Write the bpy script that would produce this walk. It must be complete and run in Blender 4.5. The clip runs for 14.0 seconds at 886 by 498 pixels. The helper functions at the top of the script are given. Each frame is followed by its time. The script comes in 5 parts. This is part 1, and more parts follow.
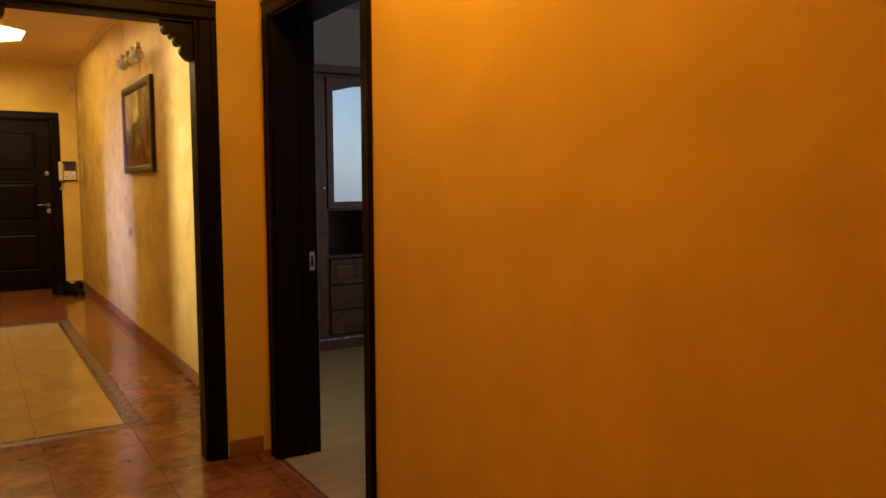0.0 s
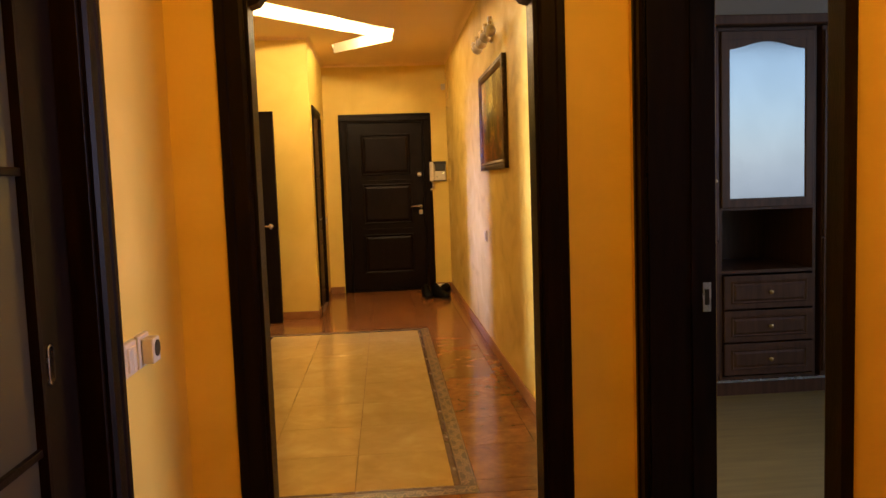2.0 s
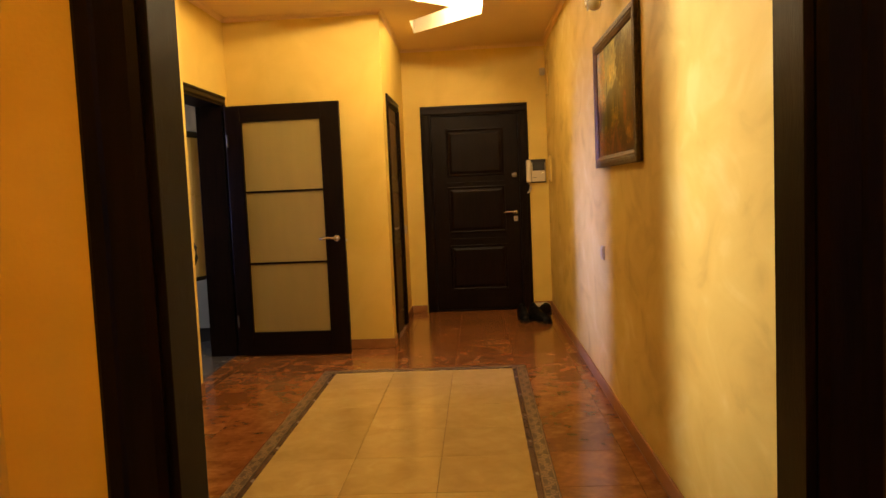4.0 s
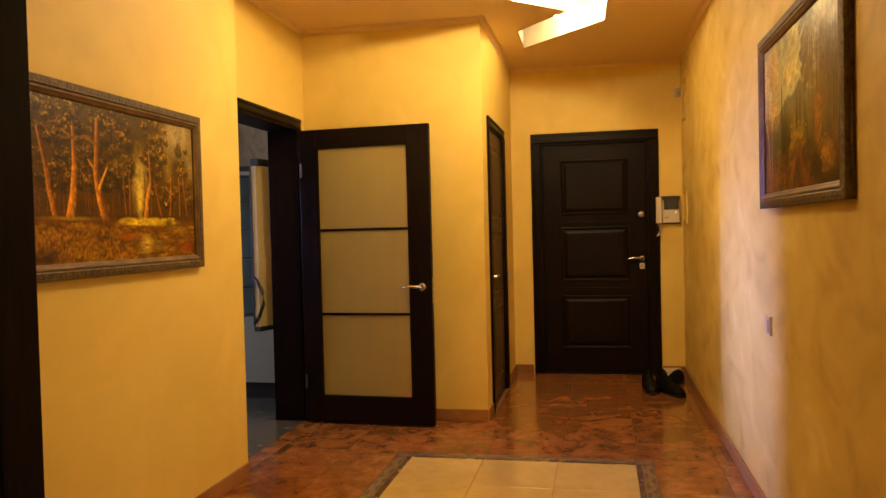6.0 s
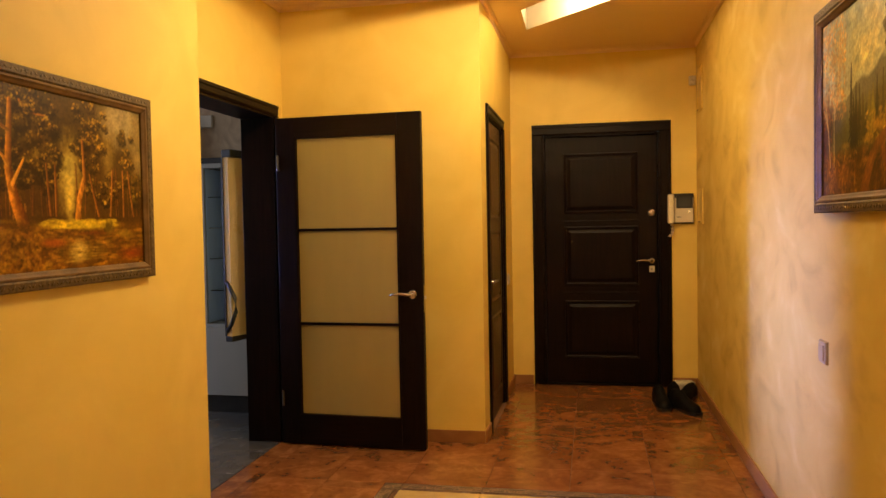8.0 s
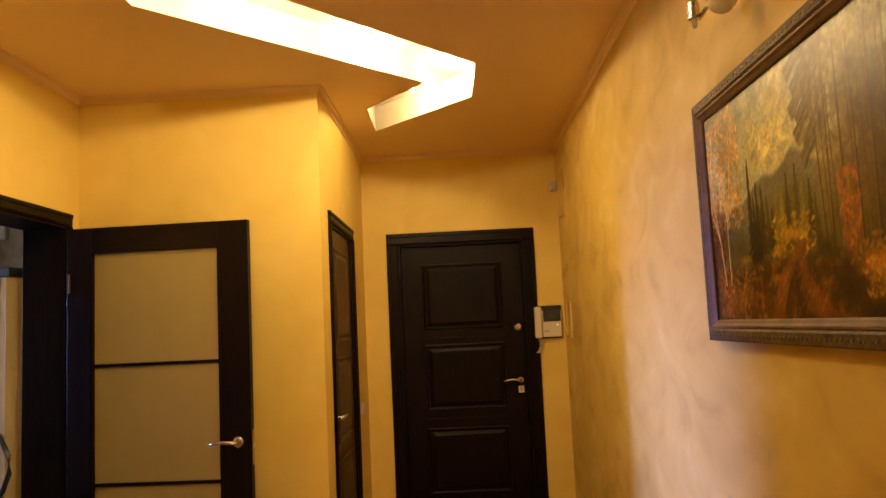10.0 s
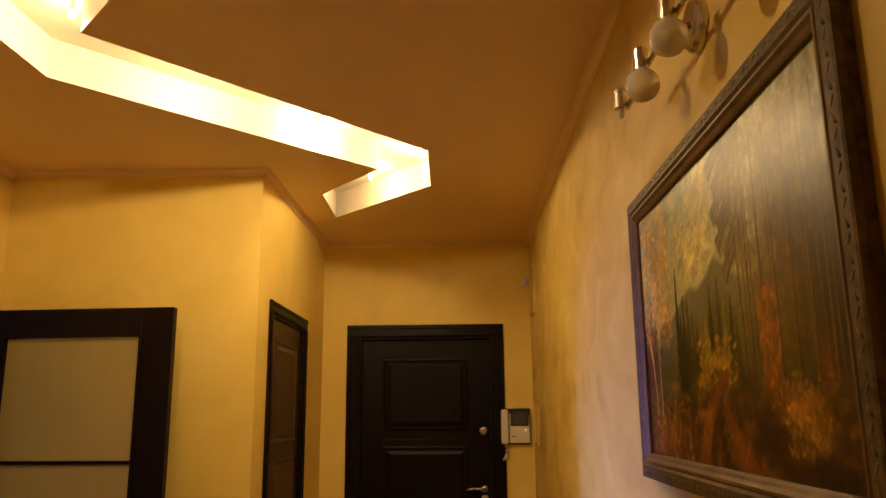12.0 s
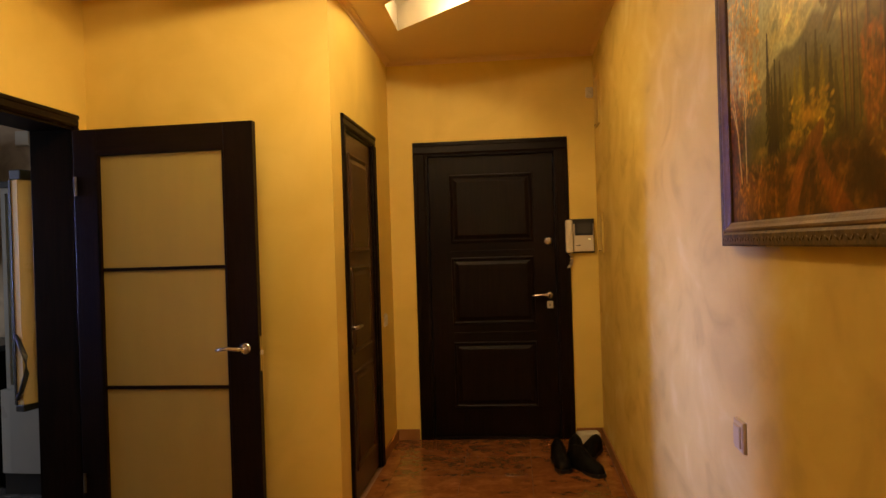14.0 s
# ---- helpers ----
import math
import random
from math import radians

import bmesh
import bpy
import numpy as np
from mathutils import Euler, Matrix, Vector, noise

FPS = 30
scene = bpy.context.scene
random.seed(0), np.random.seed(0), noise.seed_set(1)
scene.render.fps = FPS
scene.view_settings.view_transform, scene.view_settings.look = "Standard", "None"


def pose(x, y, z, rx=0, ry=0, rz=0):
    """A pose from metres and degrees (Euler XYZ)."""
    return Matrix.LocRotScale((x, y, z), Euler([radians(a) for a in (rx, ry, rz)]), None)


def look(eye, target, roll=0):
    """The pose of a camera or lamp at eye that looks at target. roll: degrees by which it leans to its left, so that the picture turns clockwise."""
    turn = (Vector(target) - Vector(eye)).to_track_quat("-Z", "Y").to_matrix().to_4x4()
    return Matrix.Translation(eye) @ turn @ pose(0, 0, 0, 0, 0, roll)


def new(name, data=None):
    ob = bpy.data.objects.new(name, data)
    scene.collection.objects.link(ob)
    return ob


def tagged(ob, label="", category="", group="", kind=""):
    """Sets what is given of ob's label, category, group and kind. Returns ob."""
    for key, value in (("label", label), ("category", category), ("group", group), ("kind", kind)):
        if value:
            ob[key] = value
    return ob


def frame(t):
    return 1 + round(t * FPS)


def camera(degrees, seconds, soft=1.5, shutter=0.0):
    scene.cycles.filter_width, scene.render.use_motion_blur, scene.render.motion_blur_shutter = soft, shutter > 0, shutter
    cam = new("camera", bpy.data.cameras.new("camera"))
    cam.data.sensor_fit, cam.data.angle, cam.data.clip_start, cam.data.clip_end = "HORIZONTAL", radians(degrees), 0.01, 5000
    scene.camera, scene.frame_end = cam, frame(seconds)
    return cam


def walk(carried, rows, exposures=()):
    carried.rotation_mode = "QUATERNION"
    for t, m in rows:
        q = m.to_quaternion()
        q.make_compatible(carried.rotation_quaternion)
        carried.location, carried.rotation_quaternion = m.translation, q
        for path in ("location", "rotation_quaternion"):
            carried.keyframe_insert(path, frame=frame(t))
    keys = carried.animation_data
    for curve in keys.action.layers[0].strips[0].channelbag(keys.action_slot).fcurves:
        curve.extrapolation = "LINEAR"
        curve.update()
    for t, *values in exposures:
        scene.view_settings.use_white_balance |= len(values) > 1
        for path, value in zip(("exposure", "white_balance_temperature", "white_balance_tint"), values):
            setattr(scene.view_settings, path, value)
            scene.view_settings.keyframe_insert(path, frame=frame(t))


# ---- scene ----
cam = camera(60.3, 14.0)
PATH = [
    (0, (0.24, -0.065, 1.238), (1.296, 1.625, 1.064), -0.2),
    (0.5, (0.406, 0.164, 1.245), (1.186, 1.998, 1.075), -0.1),
    (1, (0.556, 0.433, 1.246), (1.058, 2.362, 1.088), -0.1),
    (1.5, (0.612, 0.721, 1.231), (0.904, 2.693, 1.065), -1.3),
    (2, (0.645, 1.053, 1.234), (0.793, 3.04, 1.065), -2.0),
    (2.5, (0.722, 1.381, 1.218), (0.731, 3.375, 1.063), -2.1),
    (3, (0.718, 1.691, 1.23), (0.681, 3.684, 1.057), -2.0),
    (5.3, (0.663, 3.061, 1.235), (0.392, 5.041, 1.164), -2.5),
    (5.5, (0.68, 3.152, 1.25), (0.367, 5.126, 1.193), -2.2),
    (6, (0.715, 3.377, 1.263), (0.314, 5.335, 1.214), -1.4),
    (6.5, (0.672, 3.536, 1.254), (0.256, 5.491, 1.182), -1.4),
    (7, (0.604, 3.665, 1.261), (0.209, 5.624, 1.19), -1.0),
    (7.2, (0.579, 3.704, 1.272), (0.188, 5.664, 1.197), -1.0),
    (9.3, (0.673, 4.307, 1.33), (0.364, 6.282, 1.378), -1.0),
    (9.5, (0.65, 4.379, 1.327), (0.424, 6.364, 1.417), -1.7),
    (10, (0.658, 4.532, 1.4), (0.622, 6.522, 1.598), -2.7),
    (10.5, (0.799, 4.663, 1.43), (0.812, 6.638, 1.745), -2.0),
    (11, (0.935, 4.789, 1.477), (0.926, 6.744, 1.902), -0.5),
    (11.5, (0.944, 4.797, 1.476), (0.93, 6.734, 1.974), -0.8),
    (12, (0.933, 4.801, 1.476), (0.887, 6.755, 1.897), -0.5),
    (12.5, (0.912, 4.779, 1.439), (0.834, 6.754, 1.746), -0.7),
    (13, (0.878, 4.759, 1.392), (0.753, 6.748, 1.563), -0.9),
    (13.5, (0.857, 4.756, 1.347), (0.689, 6.748, 1.386), -1.5),
    (14, (0.843, 4.736, 1.34), (0.654, 6.727, 1.335), -1.8),
]
walk(cam, [(t, look(eye, target, roll)) for t, eye, target, roll in PATH], [(0.0, 0.2), (0.5, 0.3), (1.2, 0.55), (2.2, 0.36), (3.0, 0.16), (5.3, 0.25), (7.2, 0.3), (9.5, 0.22), (10.5, -0.26), (12.3, -0.52), (14.0, -0.2)])

# world: a soft overcast sky outside the windows
world = bpy.data.worlds.new("world")
scene.world = world
world.use_nodes = True
sky = world.node_tree.nodes.new("ShaderNodeTexSky")
sky.sky_type, sky.sun_disc, sky.sun_elevation, sky.sun_rotation = "NISHITA", False, radians(30), radians(200)
world.node_tree.links.new(sky.outputs[0], world.node_tree.nodes["Background"].inputs[0])
world.node_tree.nodes["Background"].inputs[1].default_value = 0.06

WARM = (1.0, 0.70, 0.36)
COOL = (0.42, 0.62, 1.0)


def area_lamp(name, m, w, h, power, color, spread=180):
    data = bpy.data.lights.new(name, "AREA")
    data.shape, data.size, data.size_y, data.energy, data.color = "RECTANGLE", w, h, power, color
    data.spread = radians(spread)
    ob = new(name, data)
    ob.matrix_world = m
    return ob


def point_lamp(name, at, power, color, radius=0.03):
    data = bpy.data.lights.new(name, "POINT")
    data.energy, data.color, data.shadow_soft_size = power, color, radius
    ob = new(name, data)
    ob.location = at
    return ob


SLOT_LAMPS = [(0.755, 8.42), (0.30, 8.03), (0.09, 7.383), (-0.30, 7.00), (0.01, 6.64), (0.11, 6.13), (0.45, 8.76)]
SLOT_POWER = [19, 20, 31, 6, 4, 29, 8]
for i, (lx, ly) in enumerate(SLOT_LAMPS):
    point_lamp("slot_lamp", (lx, ly, 2.703), SLOT_POWER[i], WARM, 0.018)
point_lamp("room_lamp", (1.03, 1.6, 2.45), 29, (1.0, 0.515, 0.085), 0.12)
area_lamp("kitchen_window_light", look((-4.5, 7.60, 1.55), (-1.9, 9.0, 1.3)), 1.3, 1.3, 24, (0.74, 0.82, 1.0))
# unseen narrow lamp added to throw the cool patch onto the hall's east wall
area_lamp("kitchen_patch_beam", look((-4.5, 8.17, 1.45), (1.4, 7.28, 0.95)), 0.4, 0.9, 12.5, (0.23, 0.27, 1.0), 24)
area_lamp("bedroom_window_light", look((4.95, 1.06, 1.75), (4.6, 5.0, 1.55)), 2.3, 1.75, 5.5, (0.40, 0.62, 1.0))
area_lamp("bedroom_east_window_light", look((6.05, 3.35, 1.6), (0, 2.85, 1.1)), 1.0, 1.3, 21, (0.66, 0.66, 1.0), 70)
area_lamp("side_room_window_light", look((-4.15, 3.66, 1.35), (1.4, 5.0, 1.45)), 0.45, 1.0, 15, (0.95, 0.84, 0.82), 32)

# ---- materials ----


def material(name):
    mat = bpy.data.materials.new(name)
    mat.use_nodes = True
    return mat, mat.node_tree.nodes, mat.node_tree.links, mat.node_tree.nodes["Principled BSDF"]


def noise_node(nodes, links, scale, detail=4, stretch=None, kind="Object", distortion=0.0):
    co = nodes.new("ShaderNodeTexCoord")
    n = nodes.new("ShaderNodeTexNoise")
    n.inputs["Scale"].default_value, n.inputs["Detail"].default_value = scale, detail
    n.inputs["Distortion"].default_value = distortion
    src = co.outputs[kind]
    if stretch:
        mp = nodes.new("ShaderNodeMapping")
        mp.inputs["Scale"].default_value = stretch
        links.new(src, mp.inputs[0])
        src = mp.outputs[0]
    links.new(src, n.inputs["Vector"])
    return n


def ramp(nodes, links, src, stops):
    r = nodes.new("ShaderNodeValToRGB")
    while len(r.color_ramp.elements) < len(stops):
        r.color_ramp.elements.new(0.5)
    for e, (p, c) in zip(r.color_ramp.elements, stops):
        e.position, e.color = p, (*c, 1)
    links.new(src, r.inputs[0])
    return r


def bump(nodes, links, bsdf, src, strength, distance=0.002):
    b = nodes.new("ShaderNodeBump")
    b.inputs["Strength"].default_value, b.inputs["Distance"].default_value = strength, distance
    links.new(src, b.inputs["Height"])
    links.new(b.outputs[0], bsdf.inputs["Normal"])


def surface(name, dark, light, scale=3.0, rough=0.6, grain=120, relief=0.2, stretch=None, metal=0.0, spec=0.5, rough_var=0.1, distortion=0.0, per_object=0.0):
    """A surface whose colour wanders between two tones, with fine relief."""
    mat, nodes, links, bsdf = material(name)
    big = noise_node(nodes, links, scale, 5, stretch, distortion=distortion)
    col = ramp(nodes, links, big.outputs[0], [(0.3, dark), (0.7, light)])
    out = col.outputs[0]
    if per_object:
        info = nodes.new("ShaderNodeObjectInfo")
        hsv = nodes.new("ShaderNodeHueSaturation")
        mul = nodes.new("ShaderNodeMapRange")
        mul.inputs[3].default_value, mul.inputs[4].default_value = 1 - per_object, 1 + per_object
        links.new(info.outputs["Random"], mul.inputs[0])
        links.new(mul.outputs[0], hsv.inputs["Value"])
        links.new(out, hsv.inputs["Color"])
        out = hsv.outputs[0]
    links.new(out, bsdf.inputs["Base Color"])
    fine = noise_node(nodes, links, grain, 3, stretch)
    bump(nodes, links, bsdf, fine.outputs[0], relief)
    rr = nodes.new("ShaderNodeMapRange")
    rr.inputs[3].default_value, rr.inputs[4].default_value = rough - rough_var, rough + rough_var
    links.new(big.outputs[0], rr.inputs[0])
    links.new(rr.outputs[0], bsdf.inputs["Roughness"])
    bsdf.inputs["Metallic"].default_value = metal
    bsdf.inputs["Specular IOR Level"].default_value = spec
    return mat


YELLOW = surface("yellow_wall_paint", (0.745, 0.538, 0.105), (0.82, 0.61, 0.145), 2.4, 0.60, 160, 0.22, distortion=1.2)
CEIL = surface("ceiling_paint", (0.80, 0.585, 0.325), (0.85, 0.625, 0.355), 1.0, 0.55, 200, 0.05)
SLOTWHITE = surface("slot_white_paint", (0.60, 0.55, 0.44), (0.63, 0.58, 0.47), 3, 0.6, 200, 0.05)
WHITEWALL = surface("pale_room_paint", (0.62, 0.62, 0.64), (0.68, 0.68, 0.70), 1.5, 0.7, 200, 0.1)
KITCHENWALL = surface("kitchen_wallpaper", (0.34, 0.235, 0.13), (0.54, 0.39, 0.23), 6, 0.6, 80, 0.2, distortion=1.5)
WENGE = surface("wenge_veneer", (0.0032, 0.0015, 0.0010), (0.009, 0.0040, 0.0023), 9, 0.42, 90, 0.25, stretch=(6, 6, 0.5), rough_var=0.06, spec=0.12)
WENGE_H = surface("wenge_veneer_across", (0.0032, 0.0015, 0.0010), (0.009, 0.0040, 0.0023), 9, 0.42, 90, 0.25, stretch=(0.5, 6, 6), rough_var=0.06, spec=0.12)
CLOSETBROWN = surface("brown_closet_veneer", (0.040, 0.019, 0.009), (0.080, 0.038, 0.018), 9, 0.32, 90, 0.25, stretch=(6, 6, 0.5))
WALNUT = surface("walnut_veneer", (0.070, 0.032, 0.016), (0.13, 0.062, 0.032), 7, 0.35, 90, 0.2, stretch=(5, 5, 0.5))
CHROME = surface("brushed_nickel", (0.55, 0.53, 0.50), (0.66, 0.63, 0.60), 20, 0.26, 300, 0.05, metal=1.0)
GUNMETAL = surface("dark_grey_metal", (0.10, 0.09, 0.08), (0.15, 0.14, 0.12), 20, 0.45, 300, 0.05, metal=0.8)
BRASS = surface("dull_brass", (0.5, 0.35, 0.14), (0.6, 0.42, 0.18), 20, 0.35, 300, 0.05, metal=1.0)
WHITEPLASTIC = surface("white_plastic", (0.60, 0.54, 0.42), (0.64, 0.58, 0.46), 5, 0.35, 200, 0.03)
CREAMPLASTIC = surface("cream_plastic", (0.66, 0.58, 0.42), (0.70, 0.62, 0.46), 5, 0.4, 200, 0.03)
TANPLASTIC = surface("aged_cream_plastic", (0.46, 0.34, 0.15), (0.50, 0.37, 0.17), 5, 0.4, 200, 0.03)
BLACKPLASTIC = surface("black_plastic", (0.012, 0.012, 0.013), (0.02, 0.02, 0.02), 8, 0.4, 200, 0.05)
BLACKLEATHER = surface("black_leather", (0.002, 0.002, 0.002), (0.004, 0.004, 0.004), 12, 0.6, 160, 0.4, spec=0.12)
SCREEN = surface("grey_screen", (0.05, 0.055, 0.06), (0.07, 0.075, 0.08), 5, 0.15, 50, 0.0)
# cream pushed towards orange: the hall's warm light is put into the open door's colour
CREAMDOOR_WARMED = surface("cream_enamel_hall_light_tint", (0.74, 0.54, 0.25), (0.80, 0.60, 0.29), 3, 0.3, 200, 0.02)
FRIDGE = surface("pale_enamel", (0.34, 0.335, 0.31), (0.38, 0.37, 0.34), 3, 0.3, 200, 0.02)
LINER = surface("fridge_liner_plastic", (0.44, 0.60, 0.78), (0.50, 0.66, 0.84), 3, 0.4, 200, 0.02)
SKIRT = surface("tile_skirting", (0.27, 0.115, 0.032), (0.36, 0.16, 0.048), 5, 0.55, 60, 0.1, distortion=1.0)
GREYTILE = surface("grey_floor_tile", (0.06, 0.056, 0.055), (0.12, 0.112, 0.108), 4, 0.25, 60, 0.05, distortion=1.5, per_object=0.1)
GROUT = surface("brown_grout", (0.20, 0.10, 0.045), (0.27, 0.14, 0.065), 20, 0.8, 200, 0.3)
GOLD = surface("old_gold_leaf", (0.095, 0.052, 0.016), (0.19, 0.108, 0.034), 14, 0.5, 90, 0.4, spec=0.25)
BRONZE = surface("green_bronze_ornament", (0.050, 0.032, 0.011), (0.150, 0.098, 0.034), 60, 0.55, 120, 0.3, metal=0.0, spec=0.25)
BEDFLOOR = surface("pale_laminate", (0.27, 0.22, 0.085), (0.38, 0.31, 0.13), 5, 0.42, 60, 0.08, stretch=(0.6, 6, 6))
GLAZED = surface("dusty_bulb_glass", (0.90, 0.86, 0.76), (0.96, 0.93, 0.86), 9, 0.22, 100, 0.1, rough_var=0.05)
GLAZED.node_tree.nodes["Principled BSDF"].inputs["Transmission Weight"].default_value = 0.50


def streaked_plaster():
    """Decorative plaster brushed in soft upright streaks with a pearly sheen."""
    mat, nodes, links, bsdf = material("brushed_decorative_plaster")
    a = noise_node(nodes, links, 2.2, 3, (1, 0.6, 0.9), distortion=1.0)
    b = noise_node(nodes, links, 5.5, 5, (1, 0.55, 0.9), distortion=0.9)
    mix = nodes.new("ShaderNodeMix")
    mix.inputs[0].default_value = 0.58
    links.new(a.outputs[0], mix.inputs[2])
    links.new(b.outputs[0], mix.inputs[3])
    col = ramp(nodes, links, mix.outputs[0], [(0.33, (0.49, 0.325, 0.066)), (0.47, (0.64, 0.450, 0.098)), (0.56, (0.67, 0.480, 0.110)), (0.68, (0.74, 0.575, 0.180))])
    links.new(col.outputs[0], bsdf.inputs["Base Color"])
    ro = nodes.new("ShaderNodeMapRange")
    ro.inputs[1].default_value, ro.inputs[2].default_value = 0.35, 0.65
    ro.inputs[3].default_value, ro.inputs[4].default_value = 0.62, 0.48
    links.new(mix.outputs[0], ro.inputs[0])
    links.new(ro.outputs[0], bsdf.inputs["Roughness"])
    bump(nodes, links, bsdf, mix.outputs[0], 0.10, 0.003)
    return mat


PLASTER = streaked_plaster()


def marble_tile(name, stops, rough, scale=2.6, per_object=0.12):
    mat, nodes, links, bsdf = material(name)
    info = nodes.new("ShaderNodeObjectInfo")
    co = nodes.new("ShaderNodeTexCoord")
    geo = nodes.new("ShaderNodeNewGeometry")
    off = nodes.new("ShaderNodeVectorMath")
    off.operation = "MULTIPLY_ADD"
    off.inputs[1].default_value = (1, 1, 1)
    rnd = nodes.new("ShaderNodeCombineXYZ")
    mul = nodes.new("ShaderNodeMath")
    mul.operation, mul.inputs[1].default_value = "MULTIPLY", 37.0
    links.new(info.outputs["Random"], mul.inputs[0])
    links.new(mul.outputs[0], rnd.inputs[2])
    links.new(geo.outputs["Position"], off.inputs[0])
    links.new(rnd.outputs[0], off.inputs[2])
    n1 = nodes.new("ShaderNodeTexNoise")
    n1.inputs["Scale"].default_value, n1.inputs["Detail"].default_value, n1.inputs["Distortion"].default_value = scale, 4, 1.6
    n2 = nodes.new("ShaderNodeTexNoise")
    n2.inputs["Scale"].default_value, n2.inputs["Detail"].default_value, n2.inputs["Distortion"].default_value = scale * 5, 3, 1.0
    links.new(off.outputs[0], n1.inputs["Vector"])
    links.new(off.outputs[0], n2.inputs["Vector"])
    mix = nodes.new("ShaderNodeMix")
    mix.inputs[0].default_value = 0.38
    links.new(n1.outputs[0], mix.inputs[2])
    links.new(n2.outputs[0], mix.inputs[3])
    col = ramp(nodes, links, mix.outputs[0], stops)
    hsv = nodes.new("ShaderNodeHueSaturation")
    rng = nodes.new("ShaderNodeMapRange")
    rng.inputs[3].default_value, rng.inputs[4].default_value = 1 - per_object, 1 + per_object
    links.new(info.outputs["Random"], rng.inputs[0])
    links.new(rng.outputs[0], hsv.inputs["Value"])
    links.new(col.outputs[0], hsv.inputs["Color"])
    links.new(hsv.outputs[0], bsdf.inputs["Base Color"])
    rr = nodes.new("ShaderNodeMapRange")
    rr.inputs[3].default_value, rr.inputs[4].default_value = rough * 0.85, rough * 1.25
    links.new(n2.outputs[0], rr.inputs[0])
    links.new(rr.outputs[0], bsdf.inputs["Roughness"])
    bump(nodes, links, bsdf, n1.outputs[0], 0.03, 0.001)
    return mat


RUST = marble_tile("rust_marble_tile", [(0.33, (0.145, 0.050, 0.015)), (0.5, (0.235, 0.086, 0.024)), (0.67, (0.345, 0.150, 0.046))], 0.15, 3.8)
BEIGE = marble_tile("beige_marble_tile", [(0.3, (0.46, 0.315, 0.105)), (0.55, (0.56, 0.40, 0.145)), (0.7, (0.62, 0.47, 0.19))], 0.13, 2.0, 0.05)


def border_tile(name, along):
    """Dark border tile with a running scroll between two plain edges. along: 0 for x, 1 for y."""
    mat, nodes, links, bsdf = material(name)
    co = nodes.new("ShaderNodeTexCoord")
    sep = nodes.new("ShaderNodeSeparateXYZ")
    links.new(co.outputs["Object"], sep.inputs[0])

    def m(op, a, b=None, c=None):
        n = nodes.new("ShaderNodeMath")
        n.operation = op
        for i, v in enumerate((a, b, c)):
            if v is None:
                continue
            if isinstance(v, (int, float)):
                n.inputs[i].default_value = v
            else:
                links.new(v, n.inputs[i])
        return n.outputs[0]
    u, v = sep.outputs[along], sep.outputs[1 - along]
    wig = noise_node(nodes, links, 45, 3).outputs[0]
    uu = m("ADD", u, m("MULTIPLY", m("SUBTRACT", wig, 0.5), 0.02))
    cell = m("SUBTRACT", m("WRAP", uu, 0.0812, 0.0), 0.0406)
    side = m("SUBTRACT", m("MULTIPLY", m("GREATER_THAN", m("WRAP", uu, 0.1624, 0.0), 0.0812), 0.018), 0.009)
    ax, vy = m("SUBTRACT", m("ABSOLUTE", cell), 0.017), m("ADD", v, side)
    d = m("SQRT", m("ADD", m("MULTIPLY", ax, ax), m("MULTIPLY", vy, vy)))
    curl = m("LESS_THAN", m("ABSOLUTE", m("SUBTRACT", d, 0.0125)), 0.0028)
    eye_ = m("LESS_THAN", d, 0.0042)
    stem = m("LESS_THAN", m("ABSOLUTE", m("SUBTRACT", m("ABSOLUTE", cell), m("MULTIPLY_ADD", v, 0.35, 0.035))), 0.0026)
    edge = m("GREATER_THAN", m("ABSOLUTE", v), 0.0295)
    edge2 = m("LESS_THAN", m("ABSOLUTE", m("SUBTRACT", m("ABSOLUTE", v), 0.0275)), 0.0014)
    pat = m("MAXIMUM", m("MAXIMUM", m("MAXIMUM", curl, eye_), stem), edge2)
    pat = m("MULTIPLY", pat, m("SUBTRACT", 1.0, edge))
    col = nodes.new("ShaderNodeMix")
    col.data_type = "RGBA"
    links.new(pat, col.inputs[0])
    base = ramp(nodes, links, noise_node(nodes, links, 30, 4).outputs[0], [(0.3, (0.050, 0.026, 0.014)), (0.7, (0.10, 0.055, 0.030))])
    links.new(base.outputs[0], col.inputs[6])
    col.inputs[7].default_value = (0.36, 0.24, 0.125, 1)
    links.new(col.outputs[2], bsdf.inputs["Base Color"])
    bsdf.inputs["Roughness"].default_value = 0.28
    bump(nodes, links, bsdf, pat, 0.5, 0.001)
    return mat


STRIP = surface("dark_border_strip", (0.09, 0.05, 0.03), (0.15, 0.09, 0.055), 12, 0.25, 60, 0.05)
BORDER_X, BORDER_Y = border_tile("border_tile_across", 0), border_tile("border_tile_along", 1)


def frosted(name, color, transmission=0.25):
    mat, nodes, links, bsdf = material(name)
    n = noise_node(nodes, links, 5, 4, (2.5, 2.5, 0.4))
    r = ramp(nodes, links, n.outputs[0], [(0.3, tuple(c * 0.93 for c in color)), (0.7, color)])
    links.new(r.outputs[0], bsdf.inputs["Base Color"])
    bsdf.inputs["Roughness"].default_value = 0.34
    bsdf.inputs["Transmission Weight"].default_value = transmission
    fine = noise_node(nodes, links, 260, 2)
    bump(nodes, links, bsdf, fine.outputs[0], 0.15, 0.001)
    return mat


